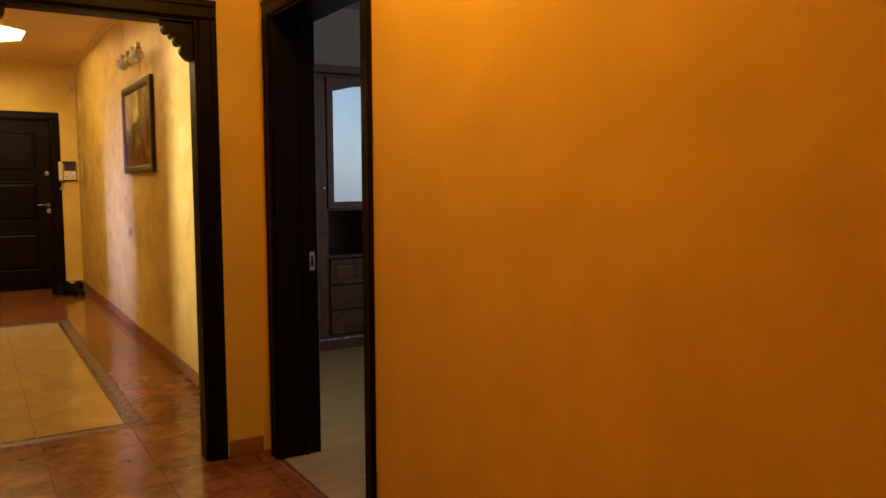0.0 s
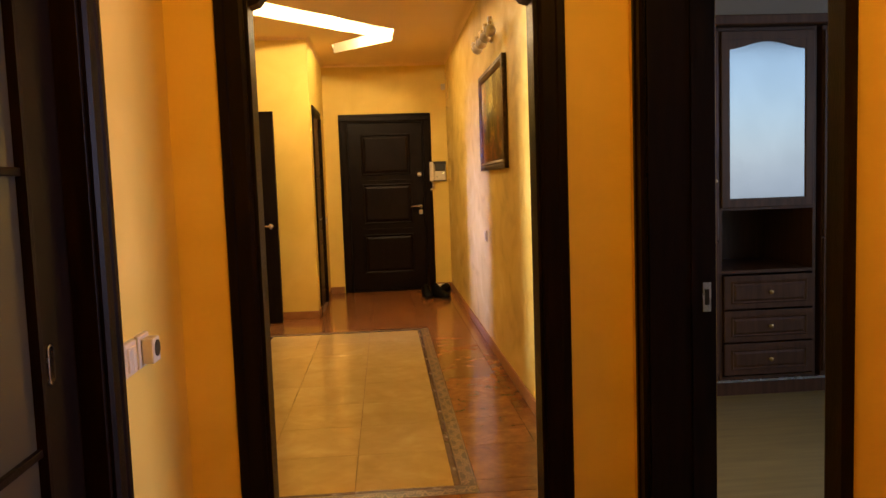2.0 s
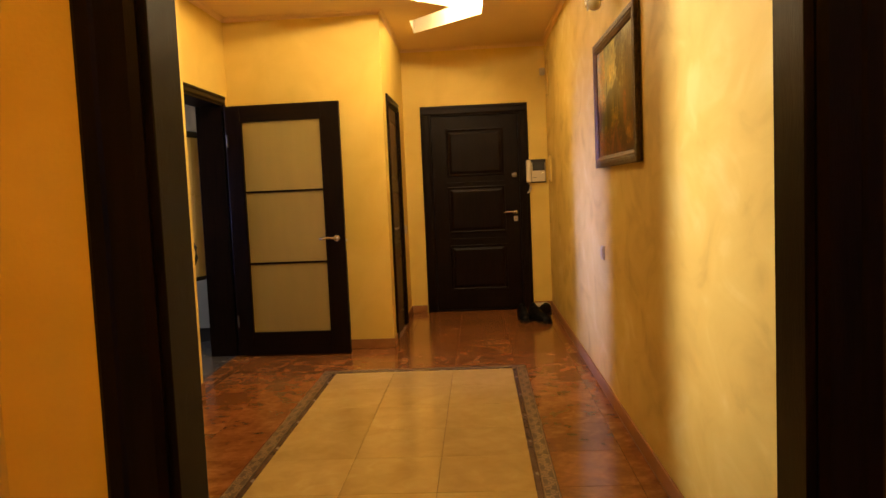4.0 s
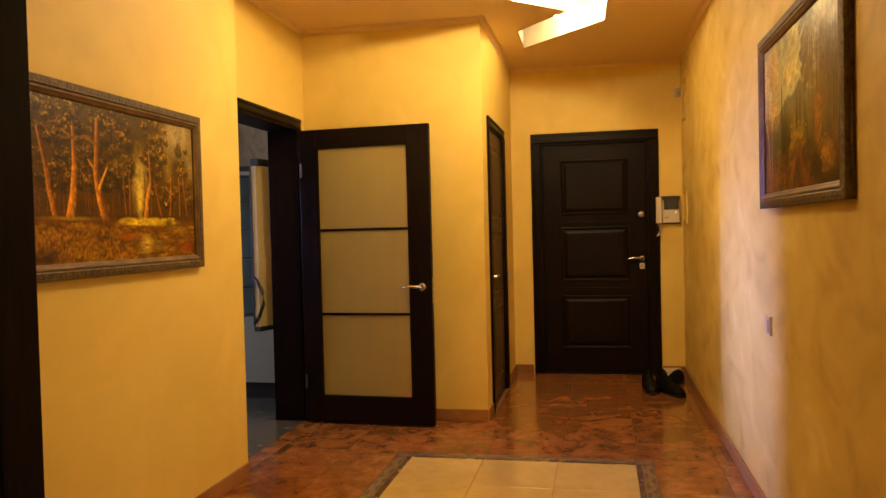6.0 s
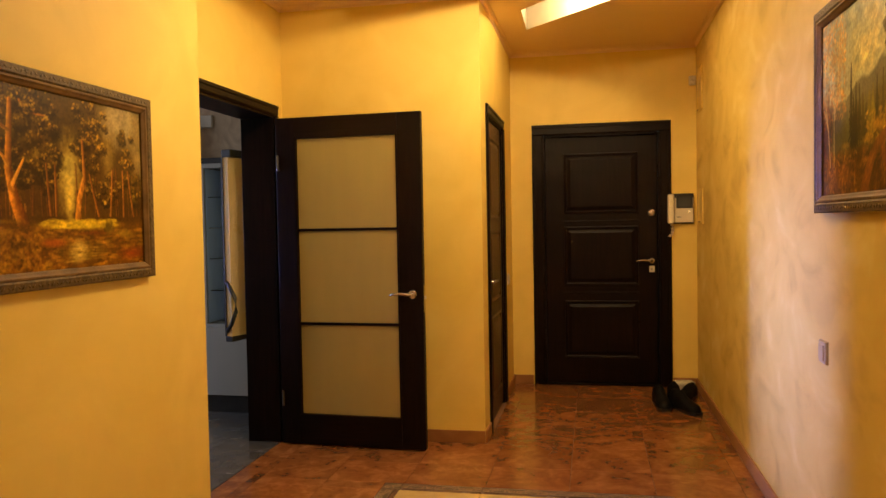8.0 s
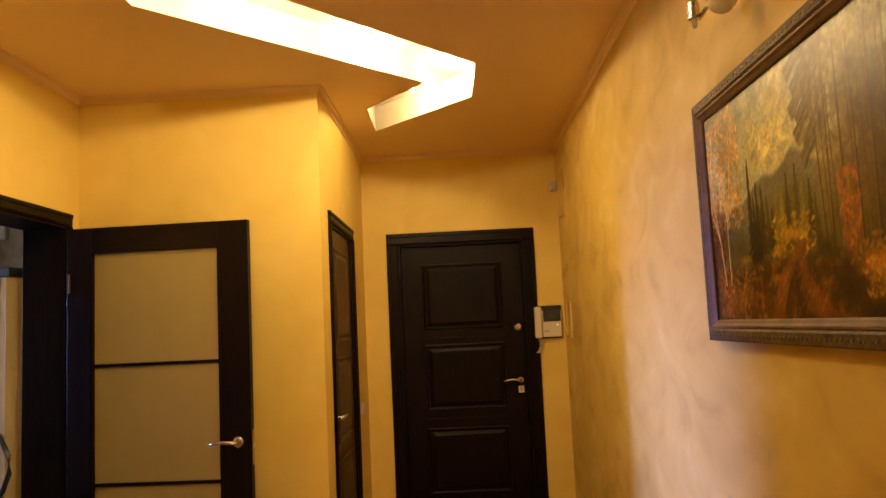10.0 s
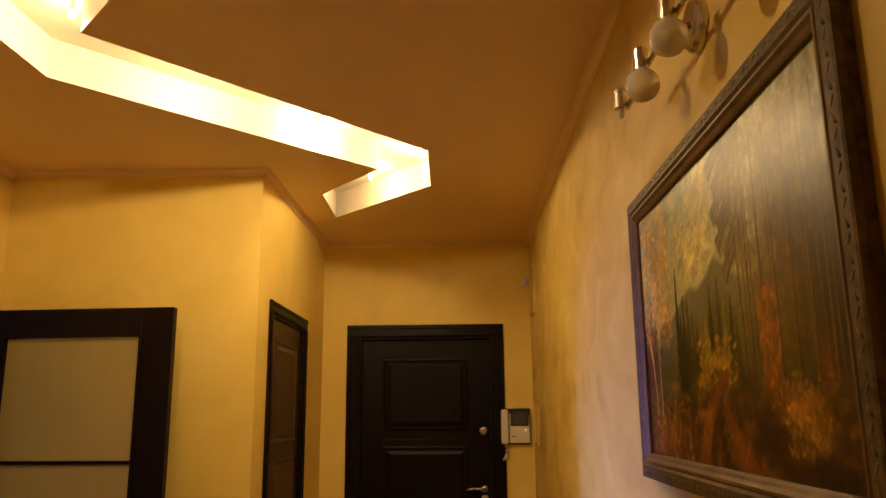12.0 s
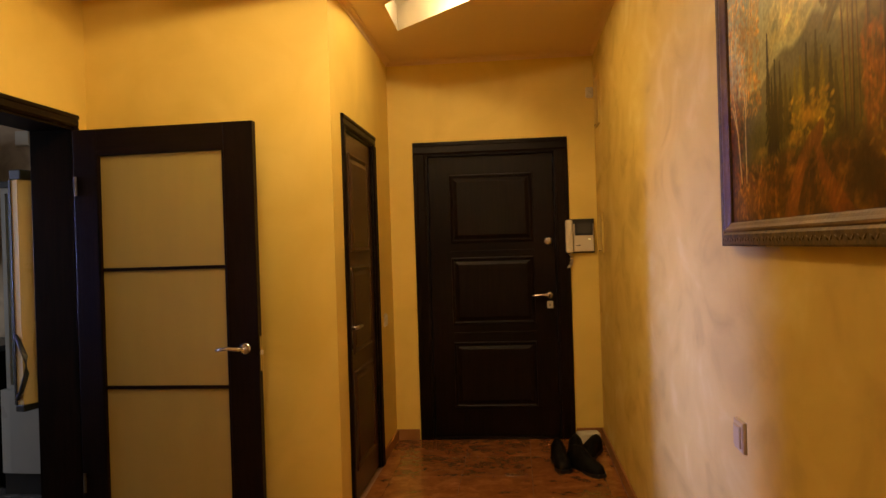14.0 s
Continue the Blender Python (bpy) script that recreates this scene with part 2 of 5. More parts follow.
# dimness of the room behind the sliding door is put into this glass colour
FROST_DIM = frosted("frosted_glass_dim_room_tint", (0.075, 0.066, 0.045), 0.45)
FROST = frosted("frosted_glass", (0.47, 0.375, 0.125))
FROST.node_tree.nodes["Principled BSDF"].inputs["Specular IOR Level"].default_value = 0.8
MIRROR, _n, _l, _b = material("silvered_glass")
_b.inputs["Metallic"].default_value, _b.inputs["Roughness"].default_value = 1.0, 0.12
_b.inputs["Base Color"].default_value = (0.80, 0.84, 0.86, 1)
_s = ramp(_n, _l, noise_node(_n, _l, 4, 4).outputs[0], [(0.3, (0.56, 0.62, 0.66)), (0.7, (0.62, 0.68, 0.72))])
_l.new(_s.outputs[0], _b.inputs["Base Color"])
CLEAR, _n, _l, _b = material("clear_glass")
_b.inputs["Transmission Weight"].default_value, _b.inputs["Roughness"].default_value = 1.0, 0.03
_b.inputs["Base Color"].default_value = (0.95, 0.96, 0.94, 1)
GLOW, _n, _l, _b = material("lit_halogen_bulb")
_b.inputs["Emission Color"].default_value, _b.inputs["Emission Strength"].default_value = (1.0, 0.80, 0.5, 1), 18
LED, _n, _l, _b = material("lit_indicator")
_b.inputs["Emission Color"].default_value, _b.inputs["Emission Strength"].default_value = (1.0, 0.85, 0.35, 1), 3
PAINT, _n, _l, _b = material("oil_paint")
_a = _n.new("ShaderNodeAttribute")
_a.attribute_name = "paint"
_l.new(_a.outputs["Color"], _b.inputs["Base Color"])
_b.inputs["Roughness"].default_value, _b.inputs["Specular IOR Level"].default_value = 0.34, 0.32
bump(_n, _l, _b, noise_node(_n, _l, 70, 4).outputs[0], 0.3, 0.001)

# ---- mesh helpers ----


def box(bm, x0, y0, z0, x1, y1, z1, bevel=0.0):
    made = bmesh.ops.create_cube(bm, size=1, matrix=Matrix.Translation(((x0 + x1) / 2, (y0 + y1) / 2, (z0 + z1) / 2)) @ Matrix.Diagonal((abs(x1 - x0), abs(y1 - y0), abs(z1 - z0), 1)))
    if bevel:
        edges = list({e for v in made["verts"] for e in v.link_edges})
        bmesh.ops.bevel(bm, geom=edges, offset=bevel, segments=2, profile=0.5, affect="EDGES")
    return bm


def one_box(*a, bevel=0.0):
    return box(bmesh.new(), *a, bevel=bevel)


def lathe(bm, profile, m=Matrix(), n=20):
    """Turns (radius, height) pairs round the local z axis."""
    rings = [[bm.verts.new(m @ Vector((r * math.cos(2 * math.pi * k / n), r * math.sin(2 * math.pi * k / n), h))) for k in range(n)] for r, h in profile]
    for a, b in zip(rings, rings[1:]):
        for k in range(n):
            bm.faces.new((a[k], a[(k + 1) % n], b[(k + 1) % n], b[k]))
    bm.faces.new(rings[0][::-1])
    bm.faces.new(rings[-1])
    return bm


def tube(bm, pts, r, n=8):
    pts = [Vector(p) for p in pts]
    rings = []
    for i, p in enumerate(pts):
        d = (pts[min(i + 1, len(pts) - 1)] - pts[max(i - 1, 0)]).normalized()
        q = d.to_track_quat("Z", "Y")
        rr = r[i] if isinstance(r, (list, tuple)) else r
        rings.append([bm.verts.new(p + q @ Vector((rr * math.cos(2 * math.pi * k / n), rr * math.sin(2 * math.pi * k / n), 0))) for k in range(n)])
    for a, b in zip(rings, rings[1:]):
        for k in range(n):
            bm.faces.new((a[k], a[(k + 1) % n], b[(k + 1) % n], b[k]))
    bm.faces.new(rings[0][::-1])
    bm.faces.new(rings[-1])
    return bm


def ring(bm, x0, z0, x1, z1, profile):
    """A mitred frame in the xz plane that faces -y. profile: (inset, y) from the outside inwards."""
    loops = []
    for i, y in profile:
        loops.append([bm.verts.new(c) for c in ((x0 + i, y, z0 + i), (x1 - i, y, z0 + i), (x1 - i, y, z1 - i), (x0 + i, y, z1 - i))])
    for a, b in zip(loops, loops[1:]):
        for k in range(4):
            bm.faces.new((a[k], a[(k + 1) % 4], b[(k + 1) % 4], b[k]))
    return loops


def field(bm, x0, z0, x1, z1, profile):
    """A raised panel: ring whose innermost loop is closed by a face."""
    bm.faces.new(ring(bm, x0, z0, x1, z1, profile)[-1])
    return bm


def slab(bm, outline, y0, y1):
    """An outline of (x, z) pairs given the thickness y0 to y1."""
    a = [bm.verts.new((x, y0, z)) for x, z in outline]
    b = [bm.verts.new((x, y1, z)) for x, z in outline]
    bm.faces.new(a)
    bm.faces.new(b[::-1])
    for k in range(len(a)):
        j = (k + 1) % len(a)
        bm.faces.new((a[j], a[k], b[k], b[j]))
    return bm


def part(name, bm, material, parent=None, label="", smooth=False, kind=""):
    bmesh.ops.recalc_face_normals(bm, faces=bm.faces)
    data = bpy.data.meshes.new(name)
    bm.to_mesh(data)
    bm.free()
    data.materials.append(material)
    if smooth:
        for p in data.polygons:
            p.use_smooth = True
    ob = new(name, data)
    ob.parent = parent
    return tagged(ob, label, kind=kind)


def thing(name, m, label, category="", group="", kind=""):
    ob = new(name)
    ob.empty_display_size = 0.1
    ob.matrix_world = m
    return tagged(ob, label, category, group, kind)


def structure(name, bm, material, label=""):
    return part(name, bm, material, None, label, kind="structure")


# ---- large structure ----
H = 2.645
EAST, ROOM_EAST, WEST, KWEST = 1.405, 1.385, -1.11, -1.25
END, CLOSET_Y, CLOSET_X = 10.02, 8.33, -0.02
ARCH0, ARCH1 = 3.30, 3.40


def wall_along_y(bm, x0, x1, y0, y1, openings=(), top=H):
    y = y0
    for a, b, z in openings:
        box(bm, x0, y, 0, x1, a, top)
        box(bm, x0, a, z, x1, b, top)
        y = b
    return box(bm, x0, y, 0, x1, y1, top)


def wall_along_x(bm, y0, y1, x0, x1, openings=(), top=H):
    x = x0
    for a, b, z in openings:
        box(bm, x, y0, 0, a, y1, top)
        box(bm, a, y0, z, b, y1, top)
        x = b
    return box(bm, x, y0, 0, x1, y1, top)


structure("wall_east", wall_along_y(bmesh.new(), EAST, EAST + 0.18, 3.35, END), PLASTER, "yellow brushed decorative plaster wall of the hall")
structure("wall_east_room", wall_along_y(bmesh.new(), ROOM_EAST, EAST + 0.18, -2.0, 3.35, [(2.27, 3.16, 1.955)]), YELLOW, "orange-yellow painted wall with the bedroom doorway")
structure("wall_portal", wall_along_x(bmesh.new(), ARCH0, ARCH1, -1.29, ROOM_EAST, [(0.25, 1.15, 1.975)]), YELLOW, "yellow wall round the wooden portal")
structure("wall_west_room", wall_along_y(bmesh.new(), -0.115, 0.045, 0.5, ARCH0, [(1.795, 2.675, 1.96)]), YELLOW, "cream-lit yellow wall with sliding door")
structure("wall_west", wall_along_y(bmesh.new(), WEST - 0.2, WEST, ARCH1, 7.06, [(3.66, 4.50, 1.95)]), YELLOW, "yellow painted hall wall")
structure("wall_kitchen", wall_along_y(bmesh.new(), KWEST - 0.21, KWEST, 7.06, CLOSET_Y + 0.1, [(7.27, 8.205, 1.968)]), YELLOW, "yellow painted wall with the kitchen doorway")
structure("wall_closet_front", one_box(KWEST, CLOSET_Y, 0, CLOSET_X - 0.1, CLOSET_Y + 0.1, H), YELLOW, "yellow painted closet wall")
structure("wall_closet_side", wall_along_y(bmesh.new(), CLOSET_X - 0.1, CLOSET_X, CLOSET_Y, END, [(8.60, 9.37, 1.975)]), YELLOW, "yellow painted closet wall with narrow door")
structure("wall_north", wall_along_x(bmesh.new(), END, END + 0.2, CLOSET_X - 0.1, EAST + 0.18, [(0.20, 1.165, 2.02)]), YELLOW, "yellow painted wall with the entrance door")
structure("wall_closet_back", one_box(-1.36, END - 0.1, 0, CLOSET_X - 0.1, END, H), YELLOW)
structure("wall_room_south", one_box(-1.7, -2.2, 0, EAST + 0.18, -2.0, H), YELLOW)
structure("wall_room_far_west", one_box(-1.7, -2.0, 0, -1.5, 0.5, H), YELLOW)
structure("wall_room_step", one_box(-1.7, 0.5, 0, -0.115, 0.6, H), YELLOW)
structure("wall_side_west", one_box(-2.0, 0.6, 0, -1.9, ARCH0, H), WHITEWALL)
structure("wall_side_north", one_box(-2.0, ARCH0, 0, -1.29, ARCH1, H), WHITEWALL)
# bedroom shell, with its window opening to the south
bm = bmesh.new()
box(bm, 1.58, 5.72, 0, 6.2, 5.82, H)
box(bm, 6.1, 0.9, 0, 6.2, 5.72, H)
box(bm, 1.58, 0.9, 0, 3.75, 1.0, H)
box(bm, 6.0, 0.9, 0, 6.1, 1.0, H)
box(bm, 3.75, 0.9, 0, 6.0, 1.0, 0.8)
box(bm, 3.75, 0.9, 2.62, 6.0, 1.0, H)
structure("wall_bedroom", bm, WHITEWALL, "pale bedroom walls in dim daylight")
structure("ceiling_bedroom", one_box(1.58, 0.9, H, 6.2, 5.82, H + 0.1), WHITEWALL)
structure("floor_bedroom", one_box(1.40, 0.9, -0.1, 6.2, 5.82, 0.0), BEDFLOOR, "pale laminate bedroom floor")
# kitchen shell, with its window opening to the west
bm = bmesh.new()
box(bm, -4.7, 9.5, 0, -1.36, 9.6, H)
box(bm, -4.7, 6.8, 0, -1.36, 6.9, H)
box(bm, -1.47, 8.43, 0, -1.36, 9.5, H)
box(bm, -4.7, 6.9, 0, -4.6, 7.0, H)
box(bm, -4.7, 9.1, 0, -4.6, 9.5, H)
box(bm, -4.7, 7.0, 0, -4.6, 9.1, 0.85)
box(bm, -4.7, 7.0, 2.3, -4.6, 9.1, H)
structure("wall_kitchen_shell", bm, KITCHENWALL, "beige mottled kitchen walls")
structure("ceiling_kitchen", one_box(-4.7, 6.8, H, -1.36, 9.6, H + 0.1), WHITEWALL)
structure("floor_kitchen", one_box(-4.7, 6.8, -0.1, KWEST - 0.01, 9.6, -0.008), GROUT)
# side room shell
bm = bmesh.new()
box(bm, -4.3, ARCH1 - 0.1, 0, -1.31, ARCH1, H)
box(bm, -4.3, 6.7, 0, -1.31, 6.8, H)
box(bm, -4.3, ARCH1, 0, -4.2, 3.45, H)
box(bm, -4.3, 4.6, 0, -4.2, 6.7, H)
box(bm, -4.3, 3.45, 0, -4.2, 4.6, 0.85)
box(bm, -4.3, 3.45, 2.2, -4.2, 4.6, H)
structure("wall_side_room", bm, WHITEWALL)
structure("ceiling_side_room", one_box(-4.3, ARCH1, H, -1.31, 6.8, H + 0.1), WHITEWALL)
structure("floor_side_room", one_box(-4.3, ARCH1, -0.1, -1.12, 6.8, -0.002), BEDFLOOR)
structure("floor", one_box(-2.0, -2.2, -0.1, 1.40, END + 0.2, -0.006), GROUT, "hall floor of rust and beige marble tiles")
structure("ceiling_room", one_box(-2.0, -2.2, H, EAST + 0.18, ARCH0 + 0.05, H + 0.1), CEIL, "plain painted ceiling")

# hall ceiling with a lightning-shaped light slot
SLOT = [(0.79, 8.10), (0.78, 8.645), (0.18, 9.275), (0.187, 8.775), (0.535, 8.355), (-0.515, 7.263), (-0.515, 6.72), (0.33, 5.84), (0.34, 6.34), (-0.242, 6.954)]
bm = bmesh.new()
outer = [bm.verts.new((x, y, H)) for x, y in ((-1.31, ARCH0 + 0.05), (EAST + 0.18, ARCH0 + 0.05), (EAST + 0.18, END + 0.2), (-1.31, END + 0.2))]
inner = [bm.verts.new((x, y, H)) for x, y in SLOT]
edges = [bm.edges.new((loop[k], loop[(k + 1) % len(loop)])) for loop in (outer, inner) for k in range(len(loop))]
bmesh.ops.triangle_fill(bm, use_beauty=True, edges=edges)
box(bm, -1.31, ARCH0 + 0.05, H + 0.20, EAST + 0.18, END + 0.2, H + 0.3)
hall_ceiling = structure("ceiling", bm, CEIL, "painted hall ceiling with a cut-out light slot")
bm = bmesh.new()
DEPTH = 0.150
n = len(SLOT)
low = [bm.verts.new((x, y, H + 0.0005)) for x, y in SLOT]
high = [bm.verts.new((x, y, H + DEPTH)) for x, y in SLOT]
for k in range(n):
    bm.faces.new((low[k], low[(k + 1) % n], high[(k + 1) % n], high[k]))
cap = [bm.verts.new((x, y, H + DEPTH)) for x, y in SLOT]
edges = [bm.edges.new((cap[k], cap[(k + 1) % n])) for k in range(n)]
bmesh.ops.triangle_fill(bm, use_beauty=True, edges=edges)
light_slot = thing("light_slot", Matrix(), "zigzag recessed ceiling slot glowing with warm lamps", "ceiling light", kind="structure")
part("slot_lining", bm, SLOTWHITE, light_slot, "white painted slot sides")
for lx, ly in SLOT_LAMPS:
    bulb = part("lamp_holder", lathe(bmesh.new(), [(0.007, 0.0), (0.009, 0.012), (0.005, 0.018), (0.005, 0.034), (0.016, 0.036), (0.016, 0.044)], Matrix.Translation((lx, ly, H + DEPTH - 0.0445)), 12), WHITEPLASTIC, light_slot)
    part("bulb", lathe(bmesh.new(), [(0.004, -0.028), (0.010, -0.02), (0.010, -0.004), (0.006, 0.0)], Matrix.Translation((lx, ly, H + DEPTH - 0.045)), 10), GLOW, bulb)

# cornice: a thin moulding along the hall ceiling


def cornice(name, points):
    bm = bmesh.new()
    prof = [(0.0, -0.032), (0.004, -0.030), (0.007, -0.018), (0.018, -0.007), (0.030, -0.004), (0.032, 0.0)]
    loops = []
    m = len(points)
    for i, (x, y) in enumerate(points):
        p = Vector((x, y))
        d0 = (p - Vector(points[i - 1])).normalized() if i else None
        d1 = (Vector(points[i + 1]) - p).normalized() if i < m - 1 else None
        n0 = Vector((d0.y, -d0.x)) if d0 else None
        n1 = Vector((d1.y, -d1.x)) if d1 else None
        if n0 and n1:
            nn = (n0 + n1)
            nn /= nn.dot(n0)
        else:
            nn = n0 or n1
        loops.append([bm.verts.new((x + nn.x * a, y + nn.y * a, H + h - 0.0008)) for a, h in prof])
    for a, b in zip(loops, loops[1:]):
        for k in range(len(prof) - 1):
            bm.faces.new((a[k], a[k + 1], b[k + 1], b[k]))
    return structure(name, bm, CEIL, "thin painted ceiling cornice")


cornice("cornice", [(WEST, ARCH1), (WEST, 7.06), (KWEST, 7.06), (KWEST, CLOSET_Y), (CLOSET_X, CLOSET_Y), (CLOSET_X, END), (EAST, END), (EAST, ARCH1)])

# tile skirting


def skirting(runs):
    for x0, y0, x1, y1 in runs:
        structure("baseboard", one_box(x0, y0, 0, x1, y1, 0.075, bevel=0.003), SKIRT, "orange-brown tile skirting")


skirting([(EAST - 0.012, ARCH1 + 0.02, EAST - 0.0005, END), (WEST + 0.0005, 4.57, WEST + 0.012, 7.06), (KWEST + 0.03, CLOSET_Y - 0.012, CLOSET_X, CLOSET_Y - 0.0005),
          (CLOSET_X + 0.0005, CLOSET_Y, CLOSET_X + 0.012, 8.535), (CLOSET_X + 0.0005, 9.435, CLOSET_X + 0.012, END), (CLOSET_X + 0.012, END - 0.012, 0.14, END - 0.0005),
          (1.222, END - 0.012, EAST - 0.012, END - 0.0005), (1.20, ARCH0 - 0.012, ROOM_EAST - 0.03, ARCH0 - 0.0005), (0.057, ARCH0 - 0.012, 0.19, ARCH0 - 0.0005),
          (ROOM_EAST - 0.012, -2.0, ROOM_EAST - 0.0005, 2.185), (0.0455, 2.76, 0.057, ARCH0)])

# ---- doors ----


def casing(parent, w, h, width=0.075, y=-0.018, depth=0.2, head=None):
    """Casing on the front, jamb lining through the wall. The opening runs from x = 0 to w, front at y = 0."""
    prof = lambda a: [(0, -0.0005), (0, -0.014), (0.006, y), (a * 0.3, y), (a * 0.36, y + 0.005), (a - 0.012, y + 0.004), (a, y + 0.01), (a, -0.0005)]
    for side in (0, 1):
        bm = bmesh.new()
        p = prof(width)
        pts = [(-width + i, yy) if side == 0 else (w + width - i, yy) for i, yy in p]
        lo = [bm.verts.new((x, yy, 0.0)) for x, yy in pts]
        hi = [bm.verts.new((x, yy, h)) for x, yy in pts]
        for k in range(len(pts)):
            j = (k + 1) % len(pts)
            bm.faces.new((lo[k], lo[j], hi[j], hi[k]))
        bm.faces.new(lo), bm.faces.new(hi[::-1])
        part("casing_stile", bm, WENGE, parent)
    bm = bmesh.new()
    pts = [(h + (head or width) - i, yy) for i, yy in prof(head or width)]
    a = [bm.verts.new((-width, yy, z)) for z, yy in pts]
    b = [bm.verts.new((w + width, yy, z)) for z, yy in pts]
    for k in range(len(pts)):
        j = (k + 1) % len(pts)
        bm.faces.new((a[k], a[j], b[j], b[k]))
    bm.faces.new(a), bm.faces.new(b[::-1])
    part("casing_head", bm, WENGE_H, parent)
    bm = bmesh.new()
    box(bm, -0.02, 0.0, 0, 0.012, depth, h, bevel=0.002)
    box(bm, w - 0.012, 0.0, 0, w + 0.02, depth, h, bevel=0.002)
    part("jamb", bm, WENGE, parent)
    part("jamb_head", one_box(0.012, 0.0, h - 0.012, w - 0.012, depth, h + 0.02, bevel=0.002), WENGE_H, parent)


def lever(parent, x, z, towards=-1, y=0.0, rose=0.026):
    """Lever handle on a round rose, pointing along x."""
    h = part("door_handle", lathe(bmesh.new(), [(rose, 0), (rose, 0.004), (rose * 0.85, 0.009), (0.012, 0.011), (0.010, 0.035), (0.0, 0.04)], Matrix.Translation((x, y, z)) @ pose(0, 0, 0, 90), 24), CHROME, parent, "brushed nickel lever handle", smooth=False)
    pts = [(x, y - 0.034, z), (x + towards * 0.02, y - 0.042, z + 0.002), (x + towards * 0.06, y - 0.046, z + 0.006), (x + towards * 0.10, y - 0.044, z + 0.002), (x + towards * 0.125, y - 0.04, z - 0.002)]
    part("lever", tube(bmesh.new(), pts, [0.010, 0.010, 0.0085, 0.008, 0.006], 12), CHROME, h, smooth=True)
    return h


def glazed_leaf(parent, w, z0, z1, stile, z_low, z_high, bars, thick=0.04, glass=None, lock_stile=None):
    right = lock_stile or stile
    """Wenge leaf with three frosted panes; from x = 0 to w, front at y = 0."""
    leaf = part("leaf", box(box(bmesh.new(), 0, 0, z0, stile, thick, z1, bevel=0.003), w - right, 0, z0, w, thick, z1, bevel=0.003), WENGE, parent, "dark wenge door leaf with three frosted panes")
    part("rail", one_box(stile, 0.001, z0, w - right, thick - 0.001, z_low, bevel=0.002), WENGE_H, leaf)
    part("rail", one_box(stile, 0.001, z_high, w - right, thick - 0.001, z1, bevel=0.002), WENGE_H, leaf)
    zs = [z_low, *bars, z_high]
    for a, b in zip(zs, zs[1:]):
        part("pane", one_box(stile - 0.004, thick * 0.4, a, w - right + 0.004, thick * 0.6, b), glass or FROST, leaf, "frosted glass pane")
    for z in bars:
        part("glazing_bar", one_box(stile, 0.006, z - 0.008, w - right, thick - 0.006, z + 0.008, bevel=0.002), WENGE_H, leaf)
    bm = bmesh.new()
    ring(bm, stile - 0.002, z_low - 0.002, w - right + 0.002, z_high + 0.002, [(0, 0.0), (0.0, -0.003), (0.010, -0.002), (0.012, 0.016)])
    part("bead", bm, WENGE, leaf)
    return leaf


# kitchen doorway: casing, and its leaf standing open against the closet wall
door = thing("door_1", pose(KWEST, 7.27, 0, 0, 0, 90), "dark wenge kitchen doorway with the glazed leaf wide open", "door", kind="structure")
casing(door, 0.935, 1.968, 0.034, depth=0.21, head=0.062)
leaf_door = thing("door_2", pose(-1.224, 8.158, 0, 0, 0, -3.0), "open glazed dark wenge door against the yellow closet wall", "door", kind="structure")
leaf = glazed_leaf(leaf_door, 0.892, 0.010, 1.945, 0.121, 0.18, 1.828, (0.728, 1.282), lock_stile=0.142)
lever(leaf_door, 0.828, 0.905, -1)
part("latch_plate", one_box(0.8922, 0.008, 0.80, 0.895, 0.032, 0.96), CHROME, leaf_door, "nickel latch plate")
part("latch", one_box(0.895, 0.013, 0.875, 0.903, 0.027, 0.895, bevel=0.002), WHITEPLASTIC, leaf_door)
for hz in (0.28, 1.68):
    part("hinge", lathe(bmesh.new(), [(0.007, -0.045), (0.007, 0.045)], Matrix.Translation((0.012, -0.004, hz)), 10), GUNMETAL, leaf_door, "dark grey metal hinge")

# side room door, its leaf folded back near the painting
door = thing("door_3", pose(WEST, 3.66, 0, 0, 0, 90), "dark wenge side room doorway", "door", kind="structure")
casing(door, 0.84, 1.95, 0.06, depth=0.2)
leaf_door = thing("door_4", pose(-1.088, 4.53, 0, 0, 0, 75), "glazed dark wenge door folded back beside the painting", "door", kind="structure")
glazed_leaf(leaf_door, 0.80, 0.012, 1.965, 0.115, 0.20, 1.81, (0.70, 1.26))

# sliding glazed door of the first room
door = thing("door_5", pose(0.045, 1.795, 0, 0, 0, 90), "closed dark wenge sliding door with frosted panes", "door", kind="structure")
casing(door, 0.88, 1.96, 0.08, depth=0.15)
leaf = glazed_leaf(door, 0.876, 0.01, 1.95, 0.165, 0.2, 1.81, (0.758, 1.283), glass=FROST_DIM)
leaf.location = (0.002, 0.05, 0)
bm = bmesh.new()
pull = [(0.0135 * math.cos(a) , 0.028 * (1 if math.sin(a) > 0 else -1) + 0.0115 * math.sin(a)) for a in [2 * math.pi * k / 24 + 0.01 for k in range(24)]]
outer_v = [bm.verts.new((0.745 + x, -0.003, 0.917 + z)) for x, z in pull]
inner_v = [bm.verts.new((0.745 + x * 0.72, -0.004, 0.917 + z * 0.9)) for x, z in pull]
base_v = [bm.verts.new((0.745 + x, 0.0, 0.917 + z)) for x, z in pull]
deep_v = [bm.verts.new((0.745 + x * 0.7, 0.008, 0.917 + z * 0.88)) for x, z in pull]
for r0, r1 in ((base_v, outer_v), (outer_v, inner_v), (inner_v, deep_v)):
    for k in range(24):
        bm.faces.new((r0[k], r0[(k + 1) % 24], r1[(k + 1) % 24], r1[k]))
